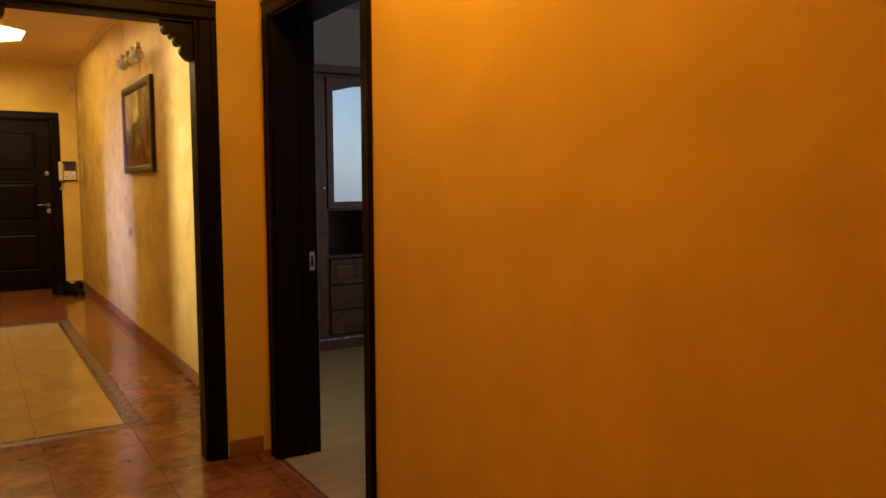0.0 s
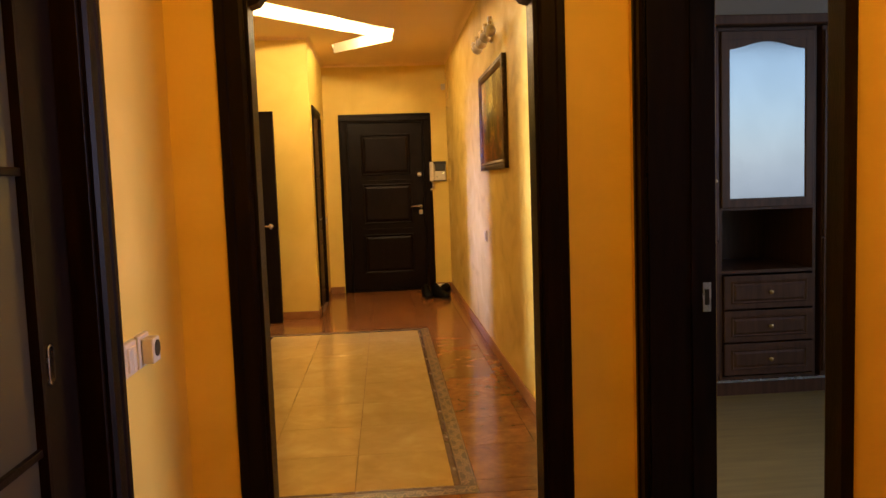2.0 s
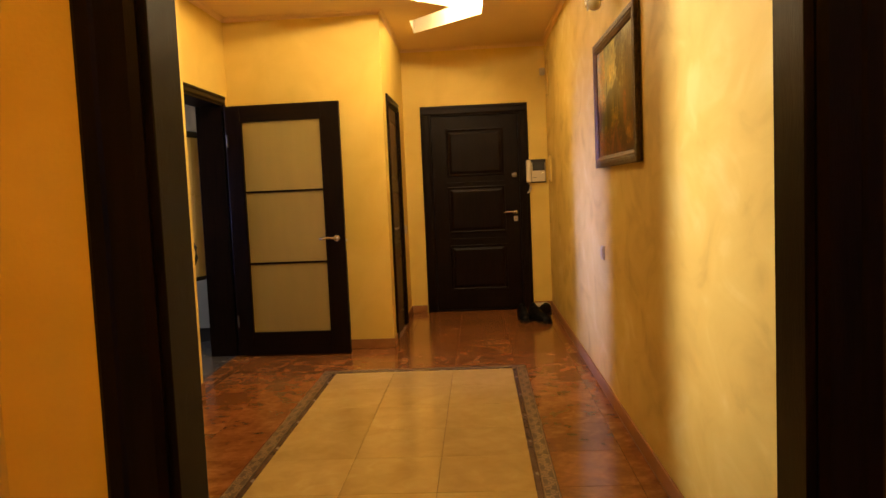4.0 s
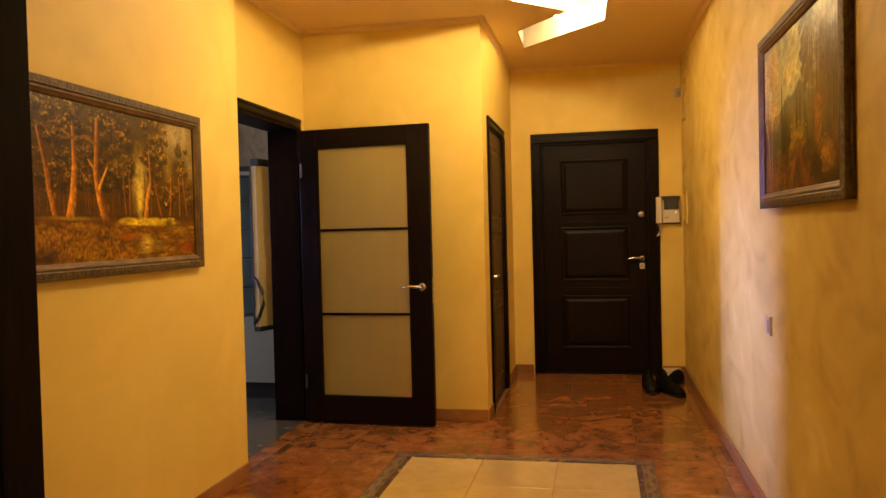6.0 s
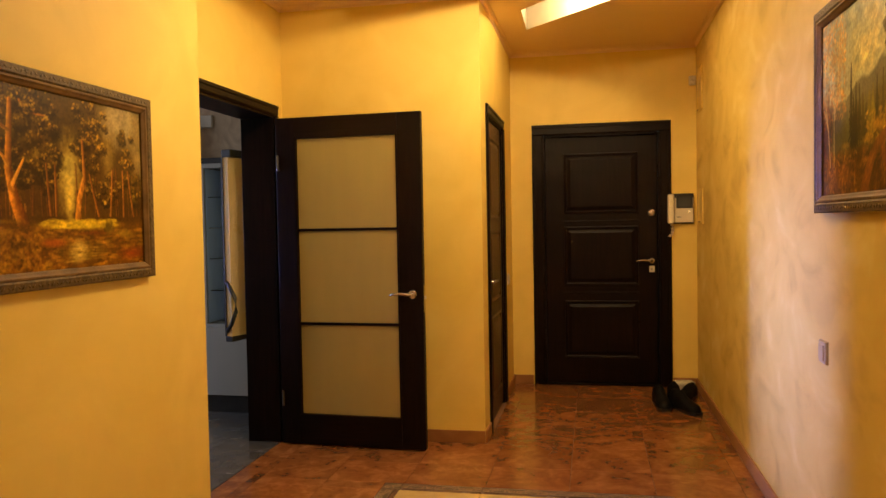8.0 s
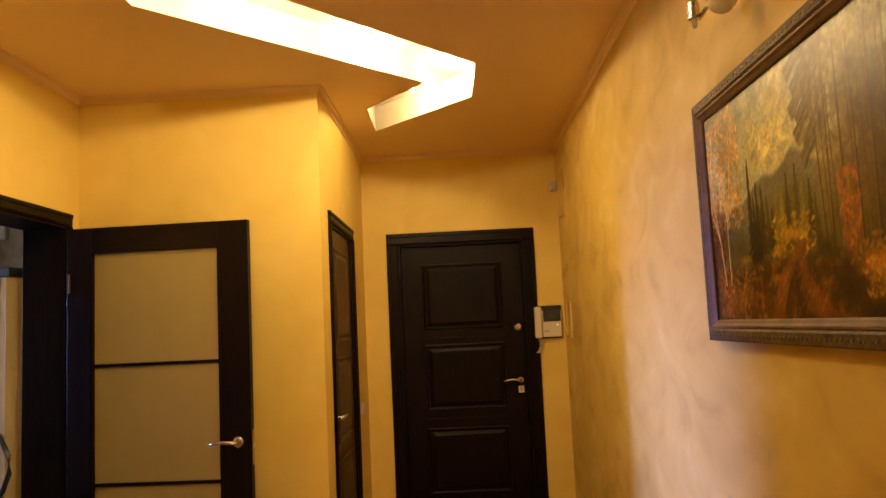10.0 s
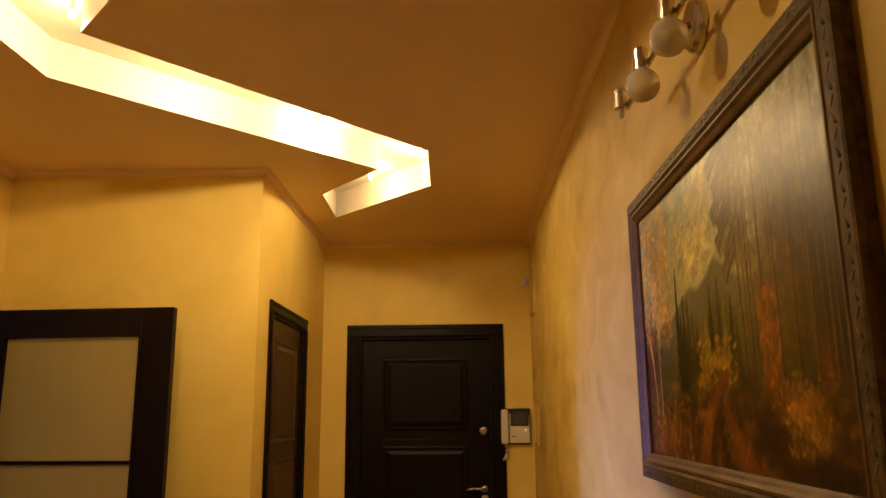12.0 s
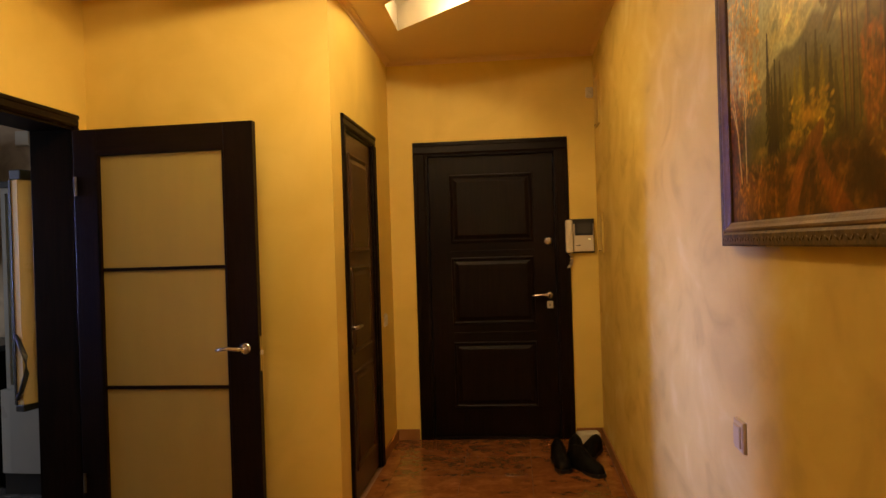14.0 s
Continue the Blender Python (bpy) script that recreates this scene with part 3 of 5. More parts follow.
part("pull", bm, CHROME, leaf, "oval flush nickel pull")

# bedroom doorway
door = thing("door_6", pose(ROOM_EAST, 3.16, 0, 0, 0, -90), "open dark wenge bedroom doorway", "door", kind="structure")
casing(door, 0.89, 1.955, 0.07, depth=0.195)
bm = one_box(0.0125, 0.153, 0.845, 0.0155, 0.178, 0.93, bevel=0.001)
strike = part("strike_plate", bm, CHROME, door, "nickel strike plate")
part("strike_hole", one_box(0.0157, 0.159, 0.865, 0.0165, 0.172, 0.910), BLACKPLASTIC, strike)
part("door_stop", one_box(0.012, 0.12, 0, 0.022, 0.135, 1.94), WENGE, door)

# wooden portal between the first room and the hall
portal = thing("portal", pose(0.268, ARCH0, 0), "dark wenge portal with carved corner brackets", "door frame", kind="structure")
casing(portal, 0.842, 1.930, 0.08, depth=0.10, head=0.085)
for nm, a in (("rear_casing", (-0.08, 0.1005, 0, 0.0, 0.112, 1.930)), ("rear_casing", (0.842, 0.1005, 0, 0.922, 0.112, 1.930)), ("rear_head", (-0.08, 0.1005, 1.930, 0.922, 0.112, 2.01))):
    part(nm, one_box(*a, bevel=0.003), WENGE, portal)


def bracket_outline(sign, x):
    pts = [(0, 0), (0.125, 0), (0.125, -0.014)]
    for cx, cz, r, a0, a1 in ((0.103, -0.030, 0.020, 60, -120), (0.078, -0.052, 0.016, 20, -80), (0.055, -0.075, 0.022, 60, -130), (0.03, -0.115, 0.022, 60, -60)):
        for k in range(7):
            a = radians(a0 + (a1 - a0) * k / 6)
            pts.append((cx + r * math.cos(a) * 0.9, cz + r * math.sin(a)))
    pts += [(0.026, -0.150), (0.0, -0.158)]
    return [(x + sign * px, 1.918 + pz) for px, pz in pts]


for s, x in ((1, 0.012), (-1, 0.830)):
    br = part("bracket", slab(bmesh.new(), bracket_outline(s, x), 0.02, 0.08), WENGE, portal, "carved dark wooden bracket")
    part("bracket_scroll", lathe(bmesh.new(), [(0.017, 0.015), (0.017, 0.085)], Matrix.Translation((x + s * 0.045, 0, 1.918 - 0.04)) @ Matrix.Rotation(radians(-90), 4, "X"), 16), WENGE, br)

# panelled doors


def moulded_panel(parent, x0, z0, x1, z1, y, material=None):
    bm = bmesh.new()
    ring(bm, x0, z0, x1, z1, [(0.0, y), (0.003, y - 0.009), (0.010, y - 0.011), (0.018, y - 0.006), (0.022, y)])
    p = part("panel", bm, material or WENGE, parent)
    part("raised_field", field(bmesh.new(), x0 + 0.03, z0 + 0.03, x1 - 0.03, z1 - 0.03, [(0, y - 0.001), (0.004, y - 0.003), (0.022, y - 0.010), (0.026, y - 0.010)]), material or WENGE, p)


entrance = thing("door_7", pose(0.235, END, 0), "closed black-brown panelled entrance door", "door", kind="structure")
casing(entrance, 0.895, 1.985, 0.085, y=-0.02, depth=0.16)
part("leaf", one_box(0.014, 0.035, 0.012, 0.881, 0.095, 1.972, bevel=0.003), WENGE, entrance, "black-brown entrance leaf with three raised panels")
for z0, z1 in ((1.365, 1.84), (0.795, 1.262), (0.215, 0.672)):
    moulded_panel(entrance, 0.16, z0, 0.735, z1, 0.035)
for z in (1.296, 0.728):
    part("panel_rail", one_box(0.155, 0.031, z, 0.74, 0.0355, z + 0.012, bevel=0.002), WENGE_H, entrance)
part("threshold", one_box(0.0, 0.0, 0.0, 0.895, 0.16, 0.012, bevel=0.003), WENGE_H, entrance)
lock = part("lock_rose", lathe(bmesh.new(), [(0.028, 0), (0.028, 0.006), (0.022, 0.012), (0.012, 0.014)], Matrix.Translation((0.845 - 0.01, 0.035, 1.36)) @ pose(0, 0, 0, 90), 24), CHROME, entrance, "round nickel lock rose")
part("thumb_turn", one_box(0.829, 0.012, 1.345, 0.841, 0.022, 1.375, bevel=0.002), CHROME, lock)
lever(entrance, 0.835, 0.985, -1, 0.035, 0.024)
cyl = part("lock_plate", one_box(0.815, 0.029, 0.895, 0.856, 0.0355, 0.945, bevel=0.003), WHITEPLASTIC, entrance, "pale square cylinder plate")
part("keyhole", one_box(0.831, 0.027, 0.91, 0.837, 0.0295, 0.928), BLACKPLASTIC, cyl)

closet = thing("door_8", pose(CLOSET_X, 8.60, 0, 0, 0, 90), "closed dark brown panelled closet door", "door", kind="structure")
casing(closet, 0.77, 1.975, 0.062, depth=0.1)
part("leaf", one_box(0.013, 0.012, 0.012, 0.757, 0.05, 1.962, bevel=0.003), CLOSETBROWN, closet, "brown panelled closet leaf")
for z0, z1 in ((1.33, 1.86), (0.78, 1.25), (0.16, 0.69)):
    moulded_panel(closet, 0.13, z0, 0.64, z1, 0.012, CLOSETBROWN)
lever(closet, 0.07, 0.93, 1, 0.012, 0.024)
part("lock_rose", lathe(bmesh.new(), [(0.022, 0), (0.022, 0.006), (0.012, 0.01)], Matrix.Translation((0.07, 0.012, 0.83)) @ pose(0, 0, 0, 90), 20), CHROME, closet, "round nickel lock rose")

# ---- paintings ----


def value_noise(h, w, cells, rng):
    g = rng.random((cells + 2, int(cells * w / h) + 2))
    y, x = np.linspace(0, cells, h)[:, None], np.linspace(0, g.shape[1] - 2, w)[None, :]
    y0, x0 = y.astype(int), x.astype(int)
    fy, fx = y - y0, x - x0
    fy, fx = fy * fy * (3 - 2 * fy), fx * fx * (3 - 2 * fx)
    y0, x0 = np.broadcast_arrays(y0, x0)
    return (g[y0, x0] * (1 - fx) + g[y0, x0 + 1] * fx) * (1 - fy) + (g[y0 + 1, x0] * (1 - fx) + g[y0 + 1, x0 + 1] * fx) * fy


class Canvas:
    """A field of colour, painted stroke by stroke; u to the right, v up."""

    def __init__(self, w, h, seed, contrast=1.0):
        self.w, self.h, self.rng, self.contrast = w, h, np.random.default_rng(seed), contrast
        self.a = np.zeros((h, w, 3))
        self.u, self.v = np.meshgrid(np.linspace(0, 1, w), np.linspace(0, 1, h))
        self.f = value_noise(h, w, 90, self.rng)
        self.n = sum(value_noise(h, w, c, self.rng) * k for c, k in ((5, 0.35), (12, 0.3), (28, 0.2), (60, 0.15)))

    def lay(self, mask, color):
        m = np.clip(mask, 0, 1)[..., None]
        self.a = self.a * (1 - m) + np.array(color) * m

    def blob(self, u, v, ru, rv, color, rough=1.2, soft=0.35, alpha=1.0):
        d = np.hypot((self.u - u) / ru, (self.v - v) / rv) + (self.n - 0.5) * rough
        self.lay(np.clip((1 - d) / soft, 0, 1) * alpha, color)

    def stroke(self, pts, r0, r1, color, light=None, alpha=1.0):
        steps = 40
        for i in range(len(pts) - 1):
            (ua, va), (ub, vb) = pts[i], pts[i + 1]
            for k in range(steps):
                t = (i + k / steps) / (len(pts) - 1)
                f = k / steps
                u, v, r = ua + (ub - ua) * f, va + (vb - va) * f, r0 + (r1 - r0) * t
                y0, y1 = int((v - r * 3) * self.h), int((v + r * 3) * self.h) + 2
                x0, x1 = int((u - r * 2) * self.w), int((u + r * 2) * self.w) + 2
                y0, x0, y1, x1 = max(y0, 0), max(x0, 0), min(y1, self.h), min(x1, self.w)
                if y0 >= y1 or x0 >= x1:
                    continue
                du, dv = (self.u[y0:y1, x0:x1] - u) * self.w / self.h, self.v[y0:y1, x0:x1] - v
                rr = max(0.78 * r * self.w / self.h, 0.9 / self.h)
                m = np.clip((rr - np.hypot(du, dv)) * self.h + 0.5, 0, alpha)[..., None]
                c = np.array(color)
                if light is not None:
                    c = c + (np.array(light) - c) * np.clip(-du / rr * 0.5 + 0.5, 0, 1)[..., None]
                self.a[y0:y1, x0:x1] = self.a[y0:y1, x0:x1] * (1 - m) + c * m

    def dashes(self, count, box_, length, width, colors, slope=(-90, 90), alpha=0.5):
        """Short brush marks, of the directions that slope allows."""
        u0, v0, u1, v1 = box_
        k = self.w / self.h
        for _ in range(count):
            u, v, a = self.rng.uniform(u0, u1), self.rng.uniform(v0, v1), radians(self.rng.uniform(*slope))
            ln = length * self.rng.uniform(0.5, 1.5)
            c = np.array(colors[self.rng.integers(len(colors))]) * self.rng.uniform(0.8, 1.25)
            y0, y1 = max(int((v - ln * k) * self.h), 0), min(int((v + ln * k) * self.h) + 2, self.h)
            x0, x1 = max(int((u - ln) * self.w), 0), min(int((u + ln) * self.w) + 2, self.w)
            if y0 >= y1 or x0 >= x1:
                continue
            du, dv = self.u[y0:y1, x0:x1] - u, (self.v[y0:y1, x0:x1] - v) / k
            p, q = du * math.cos(a) + dv * math.sin(a), dv * math.cos(a) - du * math.sin(a)
            m = np.clip((1 - np.hypot(p / ln, q / width)) * 1.6, 0, alpha)[..., None]
            self.a[y0:y1, x0:x1] = self.a[y0:y1, x0:x1] * (1 - m) + c * m

    def dabs(self, count, box_, size, colors, tall=1.0):
        u0, v0, u1, v1 = box_
        for _ in range(count):
            u, v = self.rng.uniform(u0, u1), self.rng.uniform(v0, v1)
            s = size * self.rng.uniform(0.5, 1.5)
            c = colors[self.rng.integers(len(colors))]
            y0, y1 = max(int((v - s * tall * 2) * self.h), 0), min(int((v + s * tall * 2) * self.h) + 2, self.h)
            x0, x1 = max(int((u - s) * self.w), 0), min(int((u + s) * self.w) + 2, self.w)
            if y0 >= y1 or x0 >= x1:
                continue
            d = np.hypot((self.u[y0:y1, x0:x1] - u) / s, (self.v[y0:y1, x0:x1] - v) / (s * 1.5 * tall)) + (self.n[y0:y1, x0:x1] - 0.5) * 2.0
            m = np.clip((1 - d) * 1.6, 0, 0.7)[..., None]
            self.a[y0:y1, x0:x1] = self.a[y0:y1, x0:x1] * (1 - m) + np.array(c) * m

    def mesh(self, name, wm, hm, parent, label):
        w, h = self.w, self.h
        self.a = np.clip(0.30 + (self.a - 0.30) * self.contrast, 0.02, 1)
        xs, zs = np.meshgrid(np.linspace(0, wm, w), np.linspace(0, hm, h))
        co = np.stack([xs, np.zeros_like(xs), zs], -1).reshape(-1, 3)
        i = (np.arange(h - 1)[:, None] * w + np.arange(w - 1)[None, :]).reshape(-1)
        faces = np.stack([i, i + 1, i + w + 1, i + w], -1)
        data = bpy.data.meshes.new(name)
        data.from_pydata(co.tolist(), [], faces.tolist())
        rgba = np.ones((h * w, 4), dtype=np.float32)
        rgba[:, :3] = np.clip(self.a * (0.72 + 0.66 * self.n[..., None]) * (0.90 + 0.22 * self.f[..., None]), 0, 1).reshape(-1, 3) ** 2.2
        att = data.color_attributes.new("paint", "FLOAT_COLOR", "POINT")
        att.data.foreach_set("color", rgba.reshape(-1))
        data.materials.append(PAINT)
        ob = new(name, data)
        ob.parent = parent
        return tagged(ob, label)


def seen(r, g, b):
    """An oil colour as it looks under the warm lamps, turned back into the paint's own."""
    return ((r / 244) ** 1.05, (g / 222) ** 1.05, (b / 215) ** 1.05)


def forest_stream():
    c = Canvas(340, 200, 4, 1.16)
    g = c.v[..., None]
    c.a = np.array(seen(78, 48, 16)) * (1 - g) + np.array(seen(74, 54, 22)) * g
    c.blob(0.60, 0.52, 0.07, 0.28, seen(176, 142, 66), 1.4, 0.8)
    c.blob(0.60, 0.40, 0.03, 0.14, seen(196, 156, 66), 1.2, 0.8)
    c.blob(0.80, 0.70, 0.05, 0.30, seen(120, 92, 44), 1.4, 0.8)
    c.blob(0.88, 0.93, 0.17, 0.22, seen(150, 122, 84), 1.0, 0.7)
    c.blob(0.98, 0.72, 0.06, 0.24, seen(126, 100, 60), 1.2, 0.7)
    c.blob(0.455, 0.66, 0.03, 0.09, seen(126, 96, 40), 1.6, 0.8)
    dark = [seen(52, 34, 10), seen(66, 46, 16), seen(42, 27, 9)]
    olive = [seen(92, 68, 22), seen(108, 80, 27), seen(84, 64, 22), seen(100, 68, 21)]
    light = [seen(164, 120, 42), seen(148, 112, 39), seen(172, 118, 41)]
    shade, orange, lit = seen(84, 48, 16), seen(156, 96, 34), seen(216, 148, 60)
    for k in range(50):
        u = c.rng.uniform(0, 1)
        if abs(u - 0.595) > 0.03:
            c.stroke([(u, 0.31), (u + c.rng.uniform(-0.012, 0.012), 0.52 + 0.12 * c.rng.random())], 0.0036, 0.002, seen(56, 32, 11), seen(136, 82, 32), 0.55)

    def foliage(u0, v0, u1, v1, count, r=0.034):
        for _ in range(count):
            u, v, s = c.rng.uniform(u0, u1), c.rng.uniform(v0, v1), r * c.rng.uniform(0.6, 1.3)
            c.blob(u, v, s, s * 1.5, dark[c.rng.integers(3)], 2.2, 0.8, 0.6)
            c.blob(u - s * 0.25, v + s * 0.7, s * 0.8, s * 0.8, olive[c.rng.integers(4)], 3.2, 1.0, 0.6)
            c.dashes(13, (u - s, v, u + s * 0.6, v + s * 1.6), 0.007, 0.0045, olive + light, (-60, 70), 0.5)
            c.dashes(10, (u - s, v - s * 1.4, u + s, v + s * 0.6), 0.008, 0.0045, dark, (-60, 70), 0.5)
    foliage(0.0, 0.46, 0.54, 1.0, 120)
    foliage(0.64, 0.72, 0.79, 0.96, 20, 0.026)
    foliage(0.62, 0.60, 0.68, 0.74, 6, 0.022)
    foliage(0.70, 0.58, 0.78, 0.74, 8, 0.022)
    foliage(0.88, 0.58, 0.95, 0.86, 12, 0.022)
    foliage(0.80, 0.38, 0.99, 0.56, 14, 0.025)
    foliage(0.46, 0.44, 0.54, 0.66, 10, 0.022)
    foliage(0.70, 0.36, 0.80, 0.50, 7, 0.020)
    trunks = (((0.196, 0.27), (0.216, 0.42), (0.226, 0.60), (0.222, 0.84), 0.026), ((0.395, 0.25), (0.358, 0.40), (0.338, 0.56), (0.352, 0.92), 0.028), ((0.125, 0.29), (0.10, 0.44), (0.085, 0.58), (0.05, 0.80), 0.016),
              ((0.636, 0.29), (0.648, 0.42), (0.675, 0.54), (0.668, 0.76), 0.016))
    for p0, p1, p2, p3, r in trunks:
        r *= 1.1
        c.stroke([p0, p1, p2, p3], r, r * 0.35, seen(92, 50, 17), seen(190, 120, 44))
        for q0, q1 in ((p0, p1), (p1, p2)):
            c.dashes(16, (min(q0[0], q1[0]) - r * 0.2, q0[1], max(q0[0], q1[0]) + r * 0.2, q1[1]), 0.012, 0.005, [orange, orange, lit], (60, 120), 0.22)
    c.stroke([(0.352, 0.47), (0.380, 0.55), (0.401, 0.61)], 0.009, 0.004, orange, lit)
    c.stroke([(0.338, 0.57), (0.320, 0.61), (0.297, 0.65)], 0.008, 0.003, orange, lit)
    c.stroke([(0.345, 0.75), (0.29, 0.79), (0.22, 0.77), (0.18, 0.80), (0.16, 0.86), (0.10, 0.84)], 0.007, 0.004, seen(110, 70, 28), seen(168, 112, 48))
    c.stroke([(0.22, 0.77), (0.14, 0.76), (0.09, 0.80)], 0.006, 0.003, seen(100, 64, 26), seen(156, 104, 44))
    c.stroke([(0.39, 0.92), (0.44, 0.86), (0.50, 0.86)], 0.006, 0.003, shade, orange, 0.7)
    c.stroke([(0.745, 0.31), (0.72, 0.44), (0.70, 0.56)], 0.007, 0.004, shade, orange)
    for u, l in ((0.51, -0.01), (0.535, 0.0), (0.885, 0.0), (0.945, -0.02), (0.81, 0.01)):
        c.stroke([(u, 0.31), (u + l, 0.48), (u + l * 1.5, 0.60)], 0.007, 0.004, shade, seen(160, 100, 44), 0.8)
    foliage(0.02, 0.74, 0.50, 1.0, 26, 0.022)
    c.lay(np.clip((0.292 + (c.n - 0.5) * 0.06 - c.v) * 26, 0, 1), seen(96, 60, 20))
    gold = [seen(170, 134, 34), seen(184, 146, 40), seen(150, 114, 28)]
    scrub = [seen(140, 90, 30), seen(92, 56, 18), seen(156, 106, 36), seen(72, 42, 14), seen(122, 86, 28)]
    c.blob(0.66, 0.255, 0.24, 0.038, seen(176, 140, 38), 0.4, 0.8)
    c.blob(0.20, 0.275, 0.20, 0.018, seen(140, 104, 30), 0.6, 0.8)
    c.dashes(150, (0.47, 0.24, 0.84, 0.285), 0.022, 0.006, gold, (-6, 6), 0.4)
    c.dashes(900, (0, 0.0, 0.50, 0.24), 0.018, 0.009, scrub, (-25, 25), 0.4)
    c.dashes(500, (0, 0.02, 0.46, 0.20), 0.013, 0.006, scrub, (30, 150), 0.4)
    c.dashes(450, (0.50, 0.0, 1.0, 0.225), 0.020, 0.006, scrub, (-10, 10), 0.4)
    c.blob(0.05, 0.03, 0.20, 0.06, seen(58, 34, 12), 1.0, 0.8, 0.8)
    c.blob(0.52, 0.155, 0.08, 0.030, seen(150, 78, 30), 0.9, 0.8)
    c.blob(0.72, 0.205, 0.09, 0.016, seen(104, 56, 24), 0.7, 0.8)
    c.blob(0.88, 0.20, 0.07, 0.030, seen(138, 102, 34), 1.0, 0.8)
    c.blob(0.80, 0.24, 0.035, 0.055, seen(96, 72, 26), 1.4, 0.7)
    c.blob(0.93, 0.07, 0.10, 0.05, seen(112, 48, 20), 0.9, 0.9)
    c.blob(0.67, 0.10, 0.13, 0.068, seen(112, 80, 30), 0.7, 0.5)
    c.blob(0.635, 0.10, 0.055, 0.09, seen(196, 156, 76), 0.5, 0.9)
    c.blob(0.715, 0.12, 0.016, 0.07, seen(84, 54, 20), 0.7, 0.8)
    c.dashes(70, (0.56, 0.04, 0.78, 0.16), 0.022, 0.003, [seen(168, 132, 60), seen(120, 86, 34), seen(88, 60, 22)], (-3, 3), 0.35)
    return c


def autumn_path():
    c = Canvas(360, 206, 9, 1.10)
    g = c.v[..., None]
    c.a = np.array(seen(180, 152, 98)) * (1 - g) + np.array(seen(140, 134, 110)) * g
    # sky with a lit cloud
    c.blob(0.43, 0.78, 0.20, 0.22, seen(216, 184, 116), 0.8, 1.0)
    c.blob(0.42, 0.70, 0.14, 0.12, seen(236, 198, 128), 1.0, 1.0)
    c.blob(0.47, 0.90, 0.07, 0.10, seen(172, 146, 86), 1.2, 1.0)
    c.blob(0.31, 0.93, 0.10, 0.12, seen(136, 132, 108), 1.0, 1.0)
    c.blob(0.33, 0.66, 0.05, 0.08, seen(150, 134, 86), 1.0, 1.0)
    c.dashes(160, (0.28, 0.62, 0.56, 1.0), 0.030, 0.012, [seen(190, 158, 92), seen(150, 136, 90), seen(126, 120, 92)], (-10, 50), 0.22)
    # far mountain
    ridge = np.interp(c.u, [0.24, 0.33, 0.38, 0.43, 0.48, 0.53, 0.565, 0.60, 0.66], [0.52, 0.585, 0.60, 0.585, 0.615, 0.655, 0.635, 0.595, 0.55])
    c.lay((ridge + (c.n - 0.5) * 0.04 - c.v) * 40, seen(96, 86, 66))
    c.blob(0.54, 0.60, 0.06, 0.07, seen(116, 98, 70), 1.0, 0.9, 0.7)
    c.lay(((ridge - 0.10) + (c.n - 0.5) * 0.12 - c.v) * 14, seen(84, 72, 34))

    def spruce(u, v0, v1, r, color, alpha=0.7, droop=0.03):
        steps = 20
        for k in range(steps):
            t = k / steps
            lean = c.rng.uniform(-0.25, 0.25)
            half = r * (1 - t) * (0.55 + 0.7 * c.rng.random())
            v = v0 + (v1 - v0) * t
            c.stroke([(u - half * (1 + lean), v - droop), (u, v + 0.012)], 0.0038, 0.003, color, None, alpha * 0.6)
            c.stroke([(u, v + 0.012), (u + half * (1 - lean), v - droop)], 0.0038, 0.003, color, None, alpha * 0.6)
        c.stroke([(u, v0 - 0.04), (u, v1)], 0.004, 0.001, color, None, alpha)
    # middle wood
    for u, top, r, tone in ((0.335, 0.47, 0.018, 1), (0.355, 0.56, 0.022, 0), (0.385, 0.50, 0.022, 1), (0.41, 0.44, 0.02, 0), (0.435, 0.50, 0.02, 2), (0.465, 0.53, 0.022, 2), (0.495, 0.56, 0.022, 0), (0.54, 0.58, 0.024, 1), (0.565, 0.52, 0.02, 2), (0.60, 0.50, 0.022, 0), (0.62, 0.44, 0.02, 1)):
        spruce(u, 0.29, top, r, (seen(50, 40, 14), seen(66, 52, 18), seen(104, 86, 28))[tone], 0.9, 0.02)
    c.blob(0.46, 0.42, 0.018, 0.09, seen(160, 134, 40), 1.2, 0.9, 0.5)
    c.blob(0.255, 0.40, 0.025, 0.12, seen(104, 100, 64), 1.2, 1.0, 0.6)
    for u, top, r in ((0.283, 0.70, 0.022), (0.305, 0.52, 0.020), (0.325, 0.58, 0.018)):
        spruce(u, 0.26, top, r, seen(34, 28, 10), 1.0, 0.02)
    c.blob(0.31, 0.34, 0.04, 0.08, seen(38, 28, 10), 0.8, 0.8, 0.9)
    # tall pines
    c.blob(0.80, 0.92, 0.22, 0.20, seen(124, 104, 58), 0.9, 1.0, 0.9)
    c.blob(0.84, 0.52, 0.23, 0.42, seen(84, 60, 26), 0.7, 0.7)
    c.blob(0.66, 0.66, 0.06, 0.32, seen(110, 86, 42), 0.9, 0.9, 0.8)
    c.blob(0.99, 0.45, 0.16, 0.50, seen(40, 27, 12), 0.7, 0.8, 0.95)
    c.blob(0.86, 0.74, 0.10, 0.10, seen(64, 50, 26), 1.4, 0.9, 0.8)
    c.dashes(500, (0.60, 0.55, 1.0, 1.0), 0.018, 0.007, [seen(92, 74, 38), seen(120, 98, 54), seen(66, 50, 24), seen(104, 84, 44)], (20, 160), 0.22)
    for k in range(9):
        u = 0.67 + 0.037 * k + c.rng.uniform(-0.005, 0.005)
